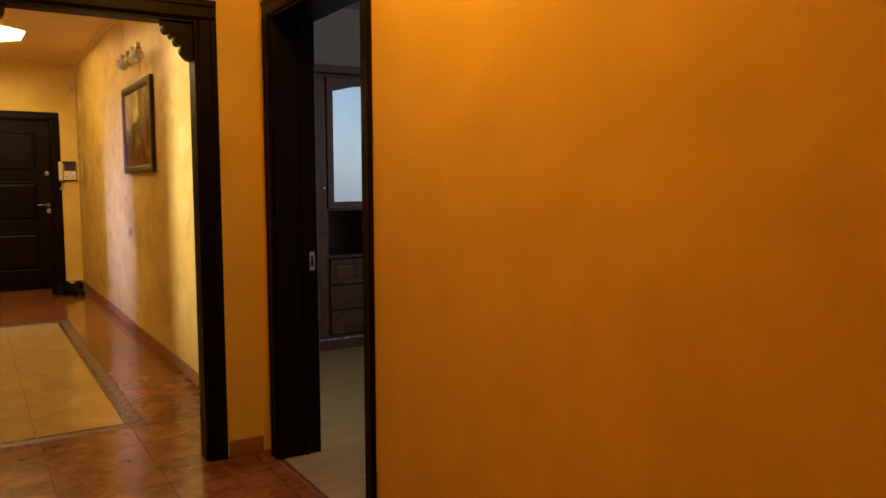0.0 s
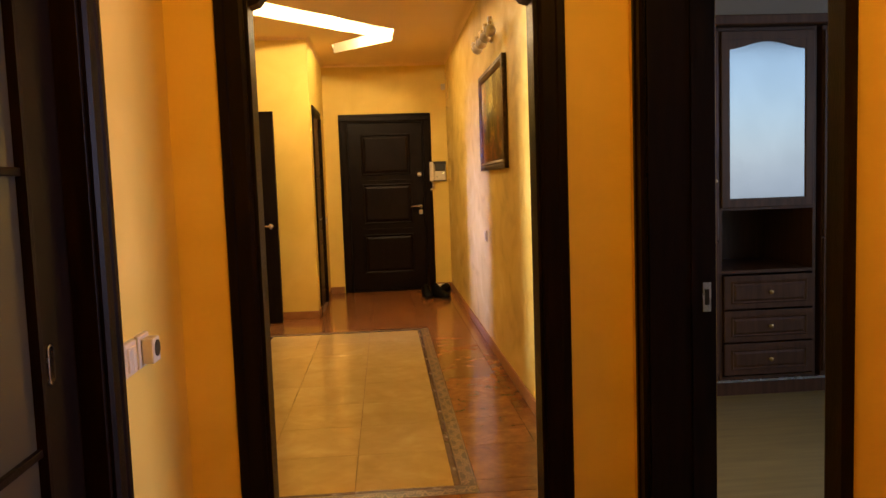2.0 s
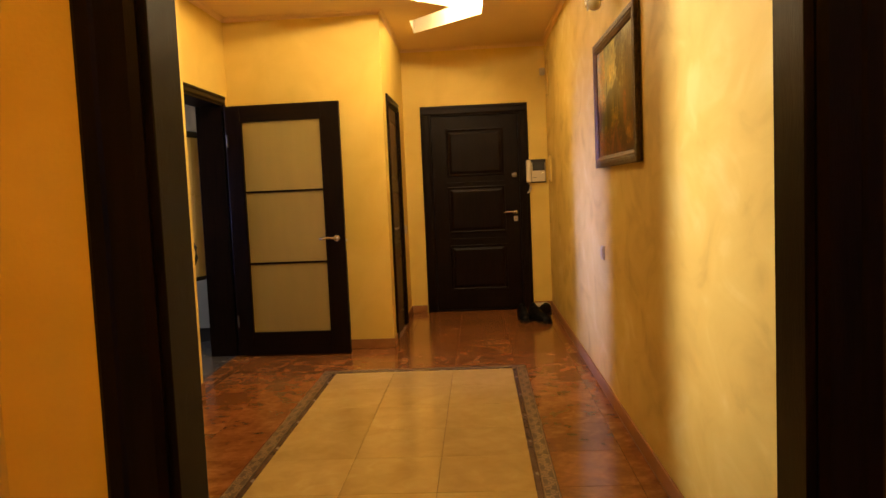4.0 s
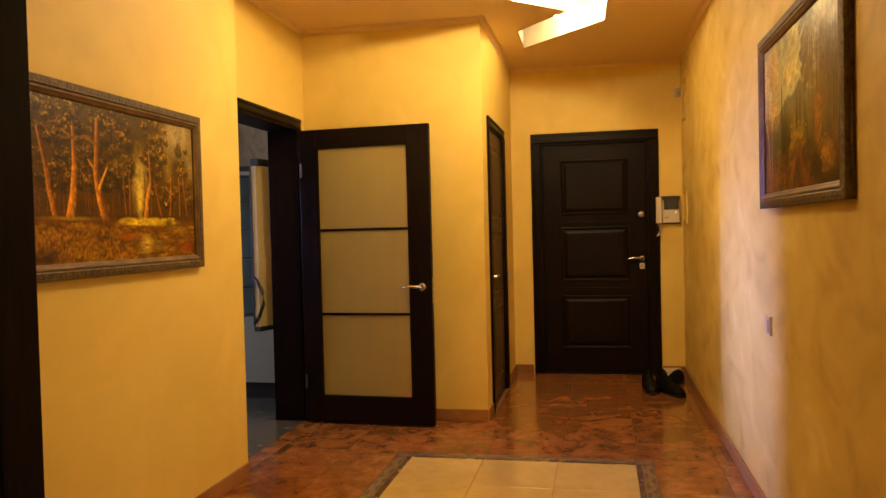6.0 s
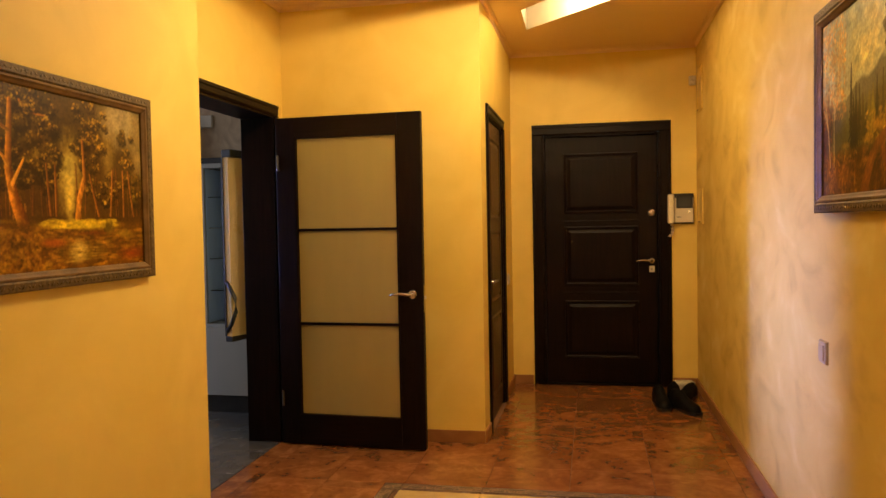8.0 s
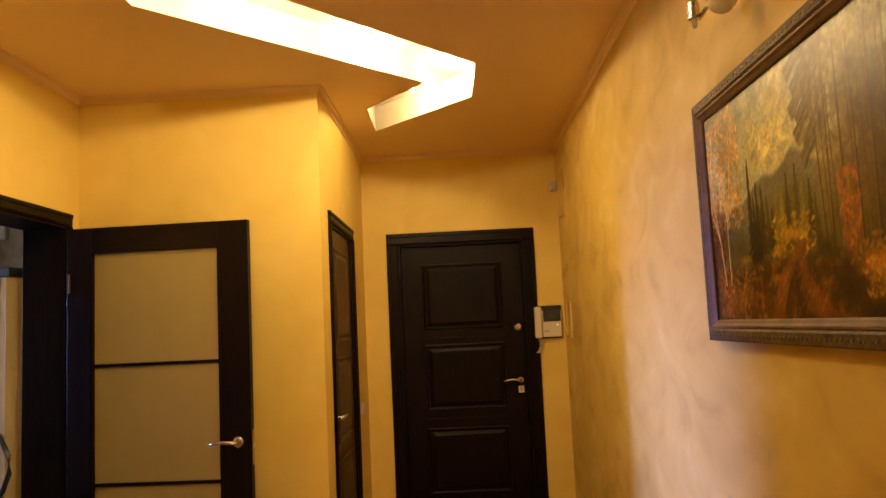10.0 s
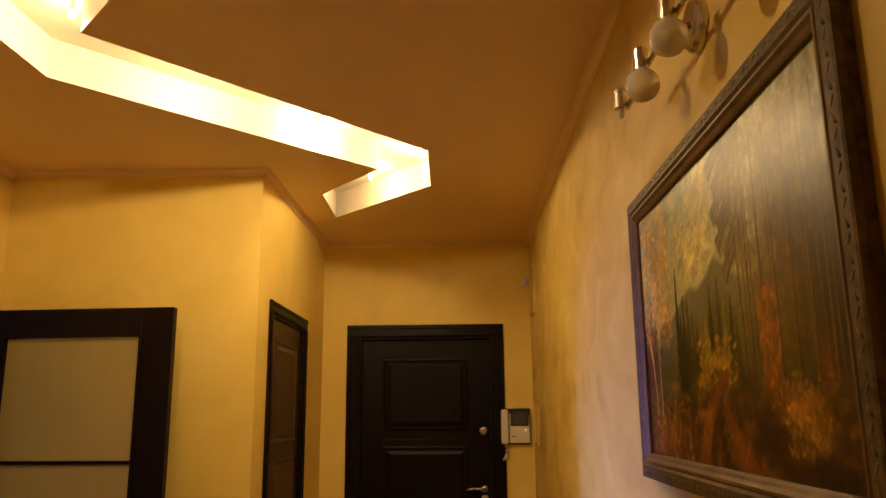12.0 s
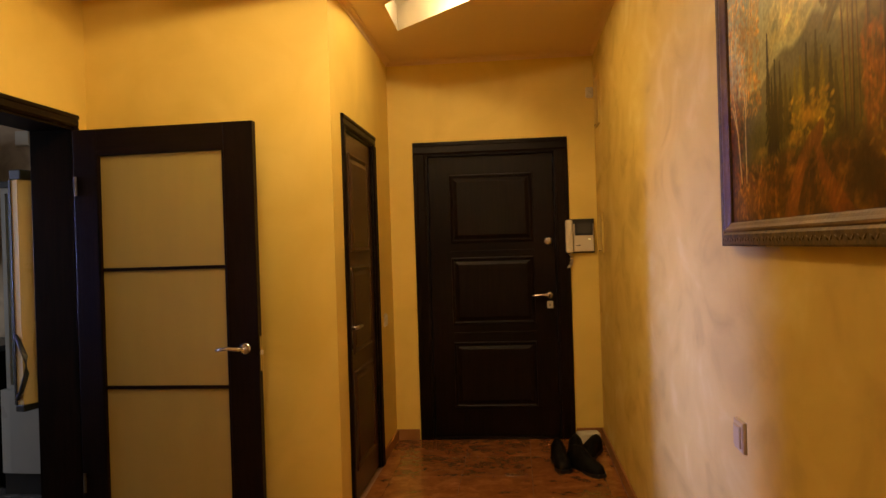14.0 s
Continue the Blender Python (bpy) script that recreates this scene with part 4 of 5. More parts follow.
        c.stroke([(u, 0.22 + 0.05 * c.rng.random()), (u - 0.004, 0.52), (u - 0.008, 0.76 + 0.14 * c.rng.random())], 0.0036, 0.002, seen(44, 29, 12), seen(120, 80, 34), 0.8)
    for u, lean in ((0.655, -0.018), (0.682, 0.012), (0.735, 0.008), (0.79, 0.0), (0.845, 0.01), (0.90, 0.008), (0.95, 0.004)):
        c.stroke([(u, 0.24), (u + lean * 0.4, 0.55), (u + lean, 0.93)], 0.0065, 0.0035, seen(38, 24, 10), seen(118, 82, 38), 0.9)
    bough = [seen(92, 74, 40), seen(74, 58, 30), seen(106, 86, 48)]
    for k, (u0, v0, u1, v1) in enumerate(((0.62, 1.0, 0.525, 0.945), (0.63, 0.93, 0.552, 0.865), (0.64, 0.89, 0.535, 0.79), (0.635, 0.82, 0.565, 0.745), (0.64, 0.77, 0.552, 0.690), (0.64, 0.71, 0.59, 0.655), (0.645, 0.66, 0.575, 0.595))):
        for j in range(5):
            dv = 0.010 * j
            c.stroke([(u0, v0 - dv), ((u0 + u1) / 2 + 0.012, (v0 + v1) / 2 + 0.012 - dv), (u1 + 0.004 * j, v1 - dv * 1.2)], 0.0065, 0.004, bough[(j + k) % 3], None, 0.6)
    c.dashes(220, (0.58, 0.58, 0.70, 1.0), 0.016, 0.006, bough, (20, 80), 0.4)
    # flame-coloured tree among the pines
    for v, r in ((0.52, 0.014), (0.46, 0.022), (0.40, 0.028), (0.34, 0.030), (0.28, 0.032), (0.23, 0.030)):
        c.blob(0.735 + (0.52 - v) * 0.07, v, r, 0.06, seen(150, 84, 28), 2.2, 1.0, 0.45)
    c.dashes(200, (0.715, 0.22, 0.785, 0.50), 0.012, 0.005, [seen(186, 104, 34), seen(150, 78, 26), seen(112, 60, 22)], (40, 140), 0.22)
    c.blob(0.815, 0.35, 0.03, 0.13, seen(92, 68, 24), 1.2, 0.9, 0.7)
    c.blob(0.92, 0.28, 0.03, 0.09, seen(120, 52, 20), 1.4, 0.9, 0.6)
    # forest floor
    c.lay((0.245 + (c.n - 0.5) * 0.10 - c.v) * 16, seen(64, 39, 14))
    c.blob(0.03, 0.36, 0.09, 0.24, seen(66, 36, 13), 1.2, 0.8, 0.9)
    ground = [seen(108, 68, 22), seen(82, 50, 17), seen(54, 33, 12), seen(134, 90, 28)]
    c.dashes(520, (0.0, 0.0, 1.0, 0.24), 0.018, 0.009, ground, (-30, 30), 0.3)
    c.blob(0.23, 0.265, 0.05, 0.022, seen(170, 120, 40), 1.0, 1.0, 0.7)
    c.blob(0.33, 0.20, 0.10, 0.06, seen(60, 36, 13), 1.0, 1.0, 0.8)
    c.blob(0.49, 0.33, 0.055, 0.050, seen(182, 126, 36), 1.8, 1.0, 0.85)
    c.blob(0.55, 0.31, 0.045, 0.040, seen(196, 146, 46), 1.4, 1.0, 0.8)
    c.blob(0.42, 0.27, 0.06, 0.030, seen(180, 126, 36), 1.4, 1.0, 0.8)
    c.dashes(170, (0.40, 0.24, 0.61, 0.40), 0.010, 0.005, [seen(200, 150, 48), seen(160, 112, 32), seen(116, 82, 26)], (-30, 70), 0.35)
    c.blob(0.65, 0.25, 0.06, 0.05, seen(50, 32, 12), 1.0, 0.9, 0.8)
    c.stroke([(0.555, 0.285), (0.50, 0.235), (0.455, 0.17), (0.42, 0.09), (0.385, -0.02)], 0.012, 0.040, seen(114, 66, 29), None, 0.2)
    c.stroke([(0.56, 0.285), (0.535, 0.22), (0.555, 0.14), (0.60, 0.06), (0.655, -0.02)], 0.010, 0.036, seen(104, 58, 25), None, 0.2)
    c.stroke([(0.51, 0.17), (0.51, 0.09), (0.515, 0.0)], 0.012, 0.030, seen(58, 34, 13), None, 0.35)
    c.blob(0.41, 0.165, 0.06, 0.022, seen(204, 136, 40), 1.2, 1.0, 0.7)
    c.dashes(120, (0.36, 0.0, 0.66, 0.25), 0.018, 0.005, [seen(138, 82, 32), seen(92, 52, 20), seen(160, 106, 40), seen(70, 42, 16)], (15, 75), 0.22)
    c.blob(0.73, 0.10, 0.09, 0.10, seen(46, 28, 11), 1.0, 0.9, 0.9)
    c.blob(0.83, 0.17, 0.09, 0.060, seen(176, 112, 34), 1.6, 1.0, 0.9)
    c.blob(0.87, 0.12, 0.07, 0.05, seen(140, 100, 32), 1.6, 1.0, 0.8)
    for _ in range(14):
        u, v = c.rng.normal(0.84, 0.045), c.rng.normal(0.15, 0.035)
        c.dashes(12, (u - 0.03, v - 0.035, u + 0.03, v + 0.035), 0.009, 0.004, [seen(184, 122, 42), seen(140, 84, 28), seen(104, 72, 24), seen(160, 132, 60)], (-90, 90), 0.35)
    c.blob(0.92, 0.02, 0.20, 0.06, seen(36, 22, 9), 1.0, 0.9, 0.9)
    c.blob(0.14, 0.10, 0.13, 0.08, seen(140, 86, 27), 2.2, 1.0, 0.6)
    c.dashes(320, (0.02, 0.0, 0.33, 0.22), 0.011, 0.005, [seen(190, 116, 36), seen(150, 84, 26), seen(100, 56, 18), seen(186, 134, 48)], (-90, 90), 0.26)
    # birches in autumn leaf
    leaf = [seen(206, 134, 48), seen(178, 106, 36), seen(222, 158, 62), seen(146, 90, 34), seen(186, 136, 58)]
    for k in range(40):
        u = c.rng.uniform(0.0, 0.24)
        v = c.rng.uniform(0.42 + 0.6 * abs(u - 0.12), 1.0)
        c.blob(u, v, 0.022, 0.045, leaf[k % 5], 2.2, 1.0, 0.4)
    c.dashes(560, (0.0, 0.42, 0.235, 1.0), 0.009, 0.005, leaf, (-90, 90), 0.4)
    c.dashes(180, (0.0, 0.18, 0.10, 0.55), 0.011, 0.005, [seen(96, 50, 17), seen(134, 74, 26), seen(56, 32, 12)], (-90, 90), 0.5)
    for pts, r in (([(0.082, 0.165), (0.062, 0.36), (0.032, 0.55), (0.026, 0.78)], 0.0042), ([(0.118, 0.165), (0.120, 0.42), (0.150, 0.60), (0.168, 0.72)], 0.0042), ([(0.058, 0.38), (0.020, 0.50)], 0.0028), ([(0.122, 0.46), (0.108, 0.66)], 0.0026), ([(0.028, 0.74), (0.05, 0.90)], 0.0022), ([(0.165, 0.70), (0.18, 0.90)], 0.0022)):
        c.stroke(pts, r, r * 0.5, seen(150, 112, 62), seen(222, 184, 120), 0.8)
    return c


def picture(name, m, w, h, art, label, art_label):
    """A framed canvas: ornate outer band, gold inner band; the origin is its lower corner at the wall."""
    p = thing(name, m, label, "painting")
    bm = bmesh.new()
    ring(bm, 0, 0, w, h, [(0.002, -0.024), (0.004, -0.028), (0.028, -0.030), (0.034, -0.026)])
    outer = part("outer_frame", bm, BRONZE, p, "dark green-bronze ornate frame")
    bm = bmesh.new()
    ring(bm, 0, 0, w, h, [(0.001, 0), (0.0, -0.008), (0.003, -0.012), (0.0, -0.016), (0.0, -0.026), (0.004, -0.028)])
    part("frame_side", bm, BRONZE, p, "dark bronze outer moulding")
    bm = bmesh.new()
    ring(bm, 0.034, 0.034, w - 0.034, h - 0.034, [(0, -0.026), (0.003, -0.029), (0.008, -0.029), (0.014, -0.024), (0.020, -0.021), (0.024, -0.018), (0.024, -0.006)])
    part("inner_frame", bm, GOLD, p, "reddish gold inner frame")
    bm = bmesh.new()
    step = 0.021
    spots = [(0.017 + k * step, z, 0) for z in (0.017, h - 0.017) for k in range(int((w - 0.02) / step))]
    spots += [(x, 0.03 + k * step, 1) for x in (0.017, w - 0.017) for k in range(int((h - 0.05) / step))]
    for k, (x, z, turn) in enumerate(spots):
        tilt = 35 if k % 2 else -35
        bmesh.ops.create_icosphere(bm, subdivisions=1, radius=1, matrix=pose(x, -0.0285, z) @ Matrix.Rotation(radians(tilt + 90 * turn), 4, "Y") @ Matrix.Diagonal((0.0115, 0.0014, 0.0042, 1)))
    part("carving", bm, BRONZE, outer, smooth=True, kind="stuff")
    part("backboard", one_box(0.02, -0.006, 0.02, w - 0.02, -0.0005, h - 0.02), WENGE, p)
    cv = art().mesh("canvas", w - 0.112, h - 0.112, p, art_label)
    cv.location = (0.056, -0.012, 0.056)
    return p


picture("painting_forest", pose(WEST + 0.002, 5.475, 1.122, 0, 0, 90), 1.150, 0.688, forest_stream, "framed oil painting of a sunlit forest and stream on the yellow wall", "oil painting of pines beside a stream")
picture("painting_autumn", pose(EAST - 0.002, 6.770, 1.320, 0, 0, -90), 1.128, 0.686, autumn_path, "framed oil painting of an autumn forest path on the plaster wall", "oil painting of birches and spruces in autumn")

# ---- wall lamp above the autumn painting ----
lamp = thing("wall_lamp", pose(EAST - 0.001, 6.173, 2.180, 0, 0, -90), "nickel wall lamp with glass bulbs in a row, unlit", "wall lamp")
part("wall_plate", lathe(bmesh.new(), [(0.054, 0), (0.054, 0.012), (0.047, 0.020), (0.004, 0.022)], pose(0, 0, 0.03, 90), 28), CHROME, lamp, "round nickel wall plate")
part("stem", tube(bmesh.new(), [(0, -0.02, 0.03), (0, -0.07, 0.012)], 0.008, 10), CHROME, lamp)
part("bar", tube(bmesh.new(), [(-0.335, -0.07, 0.0), (-0.12, -0.070, 0.012), (0.10, -0.068, 0.012), (0.30, -0.070, 0.012), (0.51, -0.070, 0.0)], 0.006, 10), CHROME, lamp)
for k in range(5):
    x = -0.325 + 0.207 * k
    s = part("socket", lathe(bmesh.new(), [(0.004, 0.042), (0.014, 0.041), (0.016, 0.037), (0.016, -0.006), (0.013, -0.008)], pose(x, -0.088, 0.0), 18), CHROME, lamp, "nickel lamp socket")
    part("socket_arm", tube(bmesh.new(), [(x, -0.07, 0.006), (x, -0.085, 0.018)], 0.005, 8), CHROME, s)
    if k:
        prof = [(0.013, -0.008)] + [(0.036 * math.sin(radians(a)), -0.040 + 0.036 * math.cos(radians(a))) for a in range(28, 173, 14)]
        part("bulb", lathe(bmesh.new(), prof, pose(x, -0.088, 0.0), 22), GLAZED, s, "translucent round glass shade", smooth=True)
    else:
        part("bare_bulb", lathe(bmesh.new(), [(0.006, -0.008), (0.008, -0.019), (0.004, -0.030)], pose(x, -0.088, 0.0), 10), GLAZED, s)

# ---- fittings on the walls ----


def switch(m, label, keys=1, plastic=None):
    s = thing("light_switch", m, label, "light switch")
    part("plate", field(bmesh.new(), -0.04, -0.04, 0.04, 0.04, [(0, 0.0), (0.001, -0.008), (0.004, -0.011)]), plastic or WHITEPLASTIC, s)
    wd = 0.056 / keys
    for k in range(keys):
        x0 = -0.028 + wd * k
        part("rocker", field(bmesh.new(), x0 + 0.001, -0.028, x0 + wd - 0.001, 0.028, [(0, -0.0112), (0.001, -0.0145), (0.004, -0.016)]), plastic or WHITEPLASTIC, s)
    return s


switch(pose(EAST, 6.745, 0.835, 0, 0, -90), "cream light switch below the autumn painting", plastic=TANPLASTIC)
switch(pose(0.045, 2.815, 0.862, 0, 0, 90), "white double light switch beside the sliding door", 2)
switch(pose(CLOSET_X, 9.66, 0.875, 0, 0, 90), "small white switch beside the closet door")
sock = thing("wall_socket", pose(0.045, 2.912, 0.862, 0, 0, 90), "white wall socket with a round plug adapter", "socket")
part("plate", field(bmesh.new(), -0.04, -0.04, 0.04, 0.04, [(0, 0.0), (0.001, -0.008), (0.004, -0.011)]), WHITEPLASTIC, sock)
part("adapter", one_box(-0.026, -0.04, -0.030, 0.028, -0.0115, 0.030, bevel=0.004), WHITEPLASTIC, sock, "white plug adapter")
dial = part("adapter_face", lathe(bmesh.new(), [(0.020, 0), (0.020, 0.002), (0.014, 0.0022)], pose(0.001, -0.0402, 0.004, 90), 20), BLACKPLASTIC, sock, "black round socket face")

ic = thing("intercom", pose(1.283, END - 0.0005, 1.385), "cream video intercom with handset and small grey screen", "intercom")
part("back_plate", one_box(-0.085, -0.012, -0.115, 0.098, 0, 0.118, bevel=0.004), BLACKPLASTIC, ic, "dark mounting plate")
part("housing", one_box(-0.045, -0.045, -0.105, 0.092, -0.0125, 0.085, bevel=0.006), CREAMPLASTIC, ic, "cream intercom housing")
part("screen_bezel", one_box(-0.035, -0.049, 0.005, 0.085, -0.0452, 0.105, bevel=0.003), BLACKPLASTIC, ic)
part("screen", one_box(-0.018, -0.0505, 0.02, 0.068, -0.0492, 0.085), SCREEN, ic, "dark grey screen")
part("handset", one_box(-0.098, -0.075, -0.112, -0.050, -0.0125, 0.112, bevel=0.012), CREAMPLASTIC, ic, "cream telephone handset")
part("indicator", lathe(bmesh.new(), [(0.004, 0), (0.004, 0.003), (0.001, 0.004)], pose(0.062, -0.045, -0.02, 90), 10), LED, ic, "lit yellow indicator")
part("speaker_grille", one_box(-0.03, -0.0465, -0.065, 0.0, -0.0452, -0.060), BLACKPLASTIC, ic)
cord = [(-0.072 + 0.010 * math.cos(k * 1.3) + 0.012 * math.sin(k / 40 * 6), -0.03 + 0.010 * math.sin(k * 1.3), -0.112 - 0.10 * math.sin(min(k, 52) / 60 * math.pi)) for k in range(60)]
part("cord", tube(bmesh.new(), cord, 0.003, 6), CREAMPLASTIC, ic, "curly cream cord", smooth=True)

sensor = thing("motion_sensor", pose(EAST - 0.03, END - 0.001, 2.36), "small white motion sensor in the corner", "sensor")
part("body", one_box(-0.025, -0.035, -0.035, 0.025, 0, 0.035, bevel=0.008), WHITEPLASTIC, sensor)
part("lens", lathe(bmesh.new(), [(0.014, 0), (0.012, 0.008), (0.004, 0.012)], pose(0, -0.035, -0.008, 90), 14), WHITEPLASTIC, sensor)
for z0, z1, y0, y1 in ((2.10, 2.42, 9.66, 9.90), (1.27, 1.53, 9.66, 9.86)):
    hatch = thing("wall_hatch", pose(EAST, y1, z0, 0, 0, -90), "flush yellow-plastered service hatch near the entrance", "service hatch", "service hatches by the entrance")
    part("hatch_frame", (lambda b: (ring(b, 0, 0, y1 - y0, z1 - z0, [(0, 0), (0, -0.012), (0.014, -0.012), (0.016, -0.004)]), b)[1])(bmesh.new()), PLASTER, hatch)
    part("hatch_door", one_box(0.017, -0.006, 0.017, y1 - y0 - 0.017, 0, z1 - z0 - 0.017, bevel=0.001), PLASTER, hatch)
    part("hatch_latch", one_box(0.02, -0.014, 0.01, 0.06, -0.006, 0.018), WENGE, hatch)

# ---- shoes by the entrance ----


def shoe(m, label, tall):
    s = thing("shoe", m, label, "shoe", "shoes by the entrance door")
    bm = bmesh.new()
    outline = [(0.0, 0.042), (0.06, 0.046), (0.14, 0.042), (0.20, 0.054), (0.255, 0.050), (0.295, 0.028)]
    lo = [(x, w) for x, w in outline] + [(x, -w * 0.9) for x, w in reversed(outline)]
    a = [bm.verts.new((x, y, 0.0)) for x, y in lo]
    b = [bm.verts.new((x, y, 0.022)) for x, y in lo]
    bm.faces.new(a[::-1]), bm.faces.new(b)
    for k in range(len(lo)):
        j = (k + 1) % len(lo)
        bm.faces.new((a[k], a[j], b[j], b[k]))
    part("sole", bm, BLACKPLASTIC, s)
    bm = bmesh.new()
    secs = [(0.0, 0.040, tall * 0.95), (0.05, 0.047, tall), (0.10, 0.046, tall * 0.98), (0.14, 0.044, 0.105), (0.19, 0.052, 0.085), (0.245, 0.048, 0.070), (0.288, 0.026, 0.045)]
    rings = []
    for x, w, h in secs:
        rings.append([bm.verts.new((x, w * math.cos(t) * (1 if abs(math.sin(t)) < 0.7 or h < 0.09 else 0.85), 0.022 + (h - 0.022) * max(math.sin(t), 0) ** 0.7)) for t in [math.pi * k / 10 for k in range(11)]])
    for r0, r1 in zip(rings, rings[1:]):
        for k in range(10):
            bm.faces.new((r0[k], r0[k + 1], r1[k + 1], r1[k]))
    bm.faces.new(rings[0]), bm.faces.new(rings[-1][::-1])
    part("upper", bm, BLACKLEATHER, s, smooth=True)
    bm = bmesh.new()
    for k in range(4):
        x = 0.125 + k * 0.016
        tube(bm, [(x, -0.02, 0.092 - k * 0.004), (x + 0.004, 0, 0.097 - k * 0.004), (x, 0.02, 0.092 - k * 0.004)], 0.003, 6)
    part("laces", bm, BLACKPLASTIC, s)
    return s


shoe(pose(1.06, 9.50, 0, 0, 0, -84), "black leather ankle boot standing by the entrance door", 0.145)
shoe(pose(1.155, 9.38, 0, 0, 0, -62), "black leather ankle boot turned beside its pair", 0.135)
shoe(pose(1.19, 9.70, 0, 0, 0, -95), "low black shoe behind the ankle boots", 0.12)
shoe(pose(1.325, 9.72, 0, 0, 0, -112), "low black shoe against the skirting", 0.11)
slip = thing("paper_parcel", pose(1.29, 9.92, 0, 0, 0, 8), "small crumpled pale parcel behind the shoes", "parcel")
part("wrapping", one_box(-0.075, -0.05, 0, 0.075, 0.05, 0.07, bevel=0.012), WHITEPLASTIC, slip)

# ---- bedroom cabinets ----
FY = 5.10


def arch_outline(x0, z0, x1, z1, rise, n=14):
    """A rectangle whose top swells in a flat ogee."""
    pts = [(x0, z0), (x1, z0), (x1, z1)]
    for k in range(1, n):
        t = k / n
        pts.append((x1 + (x0 - x1) * t, z1 + rise * math.sin(math.pi * t) ** 1.6))
    return pts + [(x0, z1)]


def arched_door(name, parent, x0, z0, x1, z1, glass, arched=True):
    """A framed door with an inset panel or pane, arched at the top."""
    d = part(name, one_box(x0, FY - 0.022, z0, x1, FY - 0.001, z1, bevel=0.003) if not glass else (lambda b: (ring(b, x0, z0, x1, z1, [(0, FY - 0.001), (0, FY - 0.02), (0.003, FY - 0.022), (0.045, FY - 0.022), (0.048, FY - 0.012), (0.048, FY - 0.001)]), b)[1])(bmesh.new()), WALNUT, parent, "dark walnut cabinet door")
    inset = 0.05
    pts = arch_outline(x0 + inset, z0 + inset, x1 - inset, z1 - inset - (0.045 if arched else 0), 0.04 if arched else 0.0)
    if glass:
        part("mirror_pane", slab(bmesh.new(), pts, FY - 0.012, FY - 0.007), MIRROR, d, "pale silvered glass pane")
        top = [(x0 + 0.046, z1 - 0.046), (x0 + 0.046, z1 - inset - 0.05)] + [(x, z) for x, z in reversed(pts[2:])] + [(x1 - 0.046, z1 - inset - 0.05), (x1 - 0.046, z1 - 0.046)]
        part("arched_rail", slab(bmesh.new(), top, FY - 0.021, FY - 0.0125), WALNUT, d)
    else:
        bm = slab(bmesh.new(), pts, FY - 0.030, FY - 0.0225)
        part("raised_panel", bm, WALNUT, d)
        a2 = arch_outline(x0 + inset + 0.018, z0 + inset + 0.018, x1 - inset - 0.018, z1 - inset - 0.063, 0.034)
        part("inner_panel", slab(bmesh.new(), a2, FY - 0.034, FY - 0.0302), WALNUT, d)
    return d


def knob(parent, x, z):
    part("knob", lathe(bmesh.new(), [(0.006, 0), (0.005, 0.012), (0.012, 0.016), (0.012, 0.022), (0.004, 0.026)], pose(x, FY - 0.022, z, 90), 14), BRASS, parent, "small brass knob")


unit = thing("display_cabinet", Matrix(), "dark walnut wall cabinet with mirror door, open niche and three drawers", "cabinet")
for x in (2.465, 3.0):
    part("side_panel", one_box(x, FY, 0.09, x + 0.018, 5.70, 2.02), WALNUT, unit)
part("back_panel", one_box(2.483, 5.68, 0.09, 3.0, 5.70, 2.02), WALNUT, unit)
for z in (0.09, 0.685, 1.035, 2.0):
    part("shelf", one_box(2.483, FY, z, 3.0, 5.68, z + 0.018), WALNUT, unit)
arched_door("door", unit, 2.475, 1.05, 2.995, 1.995, True)
for z0, z1 in ((0.12, 0.295), (0.305, 0.48), (0.49, 0.675)):
    d = part("drawer", one_box(2.487, FY - 0.02, z0, 2.997, FY - 0.001, z1, bevel=0.003), WALNUT, unit, "walnut drawer front")
    part("drawer_panel", field(bmesh.new(), 2.525, z0 + 0.03, 2.96, z1 - 0.03, [(0, FY - 0.0205), (0.006, FY - 0.027), (0.014, FY - 0.022), (0.026, FY - 0.028)]), WALNUT, d)
    part("knob", lathe(bmesh.new(), [(0.006, 0), (0.005, 0.012), (0.012, 0.016), (0.012, 0.022), (0.004, 0.026)], pose(2.742, FY - 0.028, (z0 + z1) / 2, 90), 14), BRASS, d, "small brass knob")
for x0, x1, words in ((1.62, 2.04, "tall dark walnut wardrobe unit with arched panels"), (2.05, 2.46, "tall dark walnut wardrobe unit with arched panels"), (3.05, 3.62, "wider dark walnut wardrobe unit beside the drawers")):
    wd = thing("wardrobe", Matrix(), words, "wardrobe", "wardrobe units in the bedroom")
    part("body", one_box(x0, FY, 0.09, x1, 5.70, 2.02), WALNUT, wd)
    arched_door("door", wd, x0 + 0.004, 0.875, x1 - 0.004, 1.995, False)
    arched_door("door", wd, x0 + 0.004, 0.12, x1 - 0.004, 0.865, False)
    knob(wd, x1 - 0.03, 1.2)
part("cornice_board", one_box(1.60, FY - 0.06, 2.021, 3.64, 5.70, 2.075, bevel=0.008), WALNUT, unit)
part("plinth", one_box(1.60, FY + 0.005, 0.0, 3.64, 5.70, 0.088), WALNUT, unit)
part("plinth_strip", one_box(1.60, FY - 0.006, 0.076, 3.64, FY + 0.004, 0.089), CHROME, unit, "thin pale metal strip")

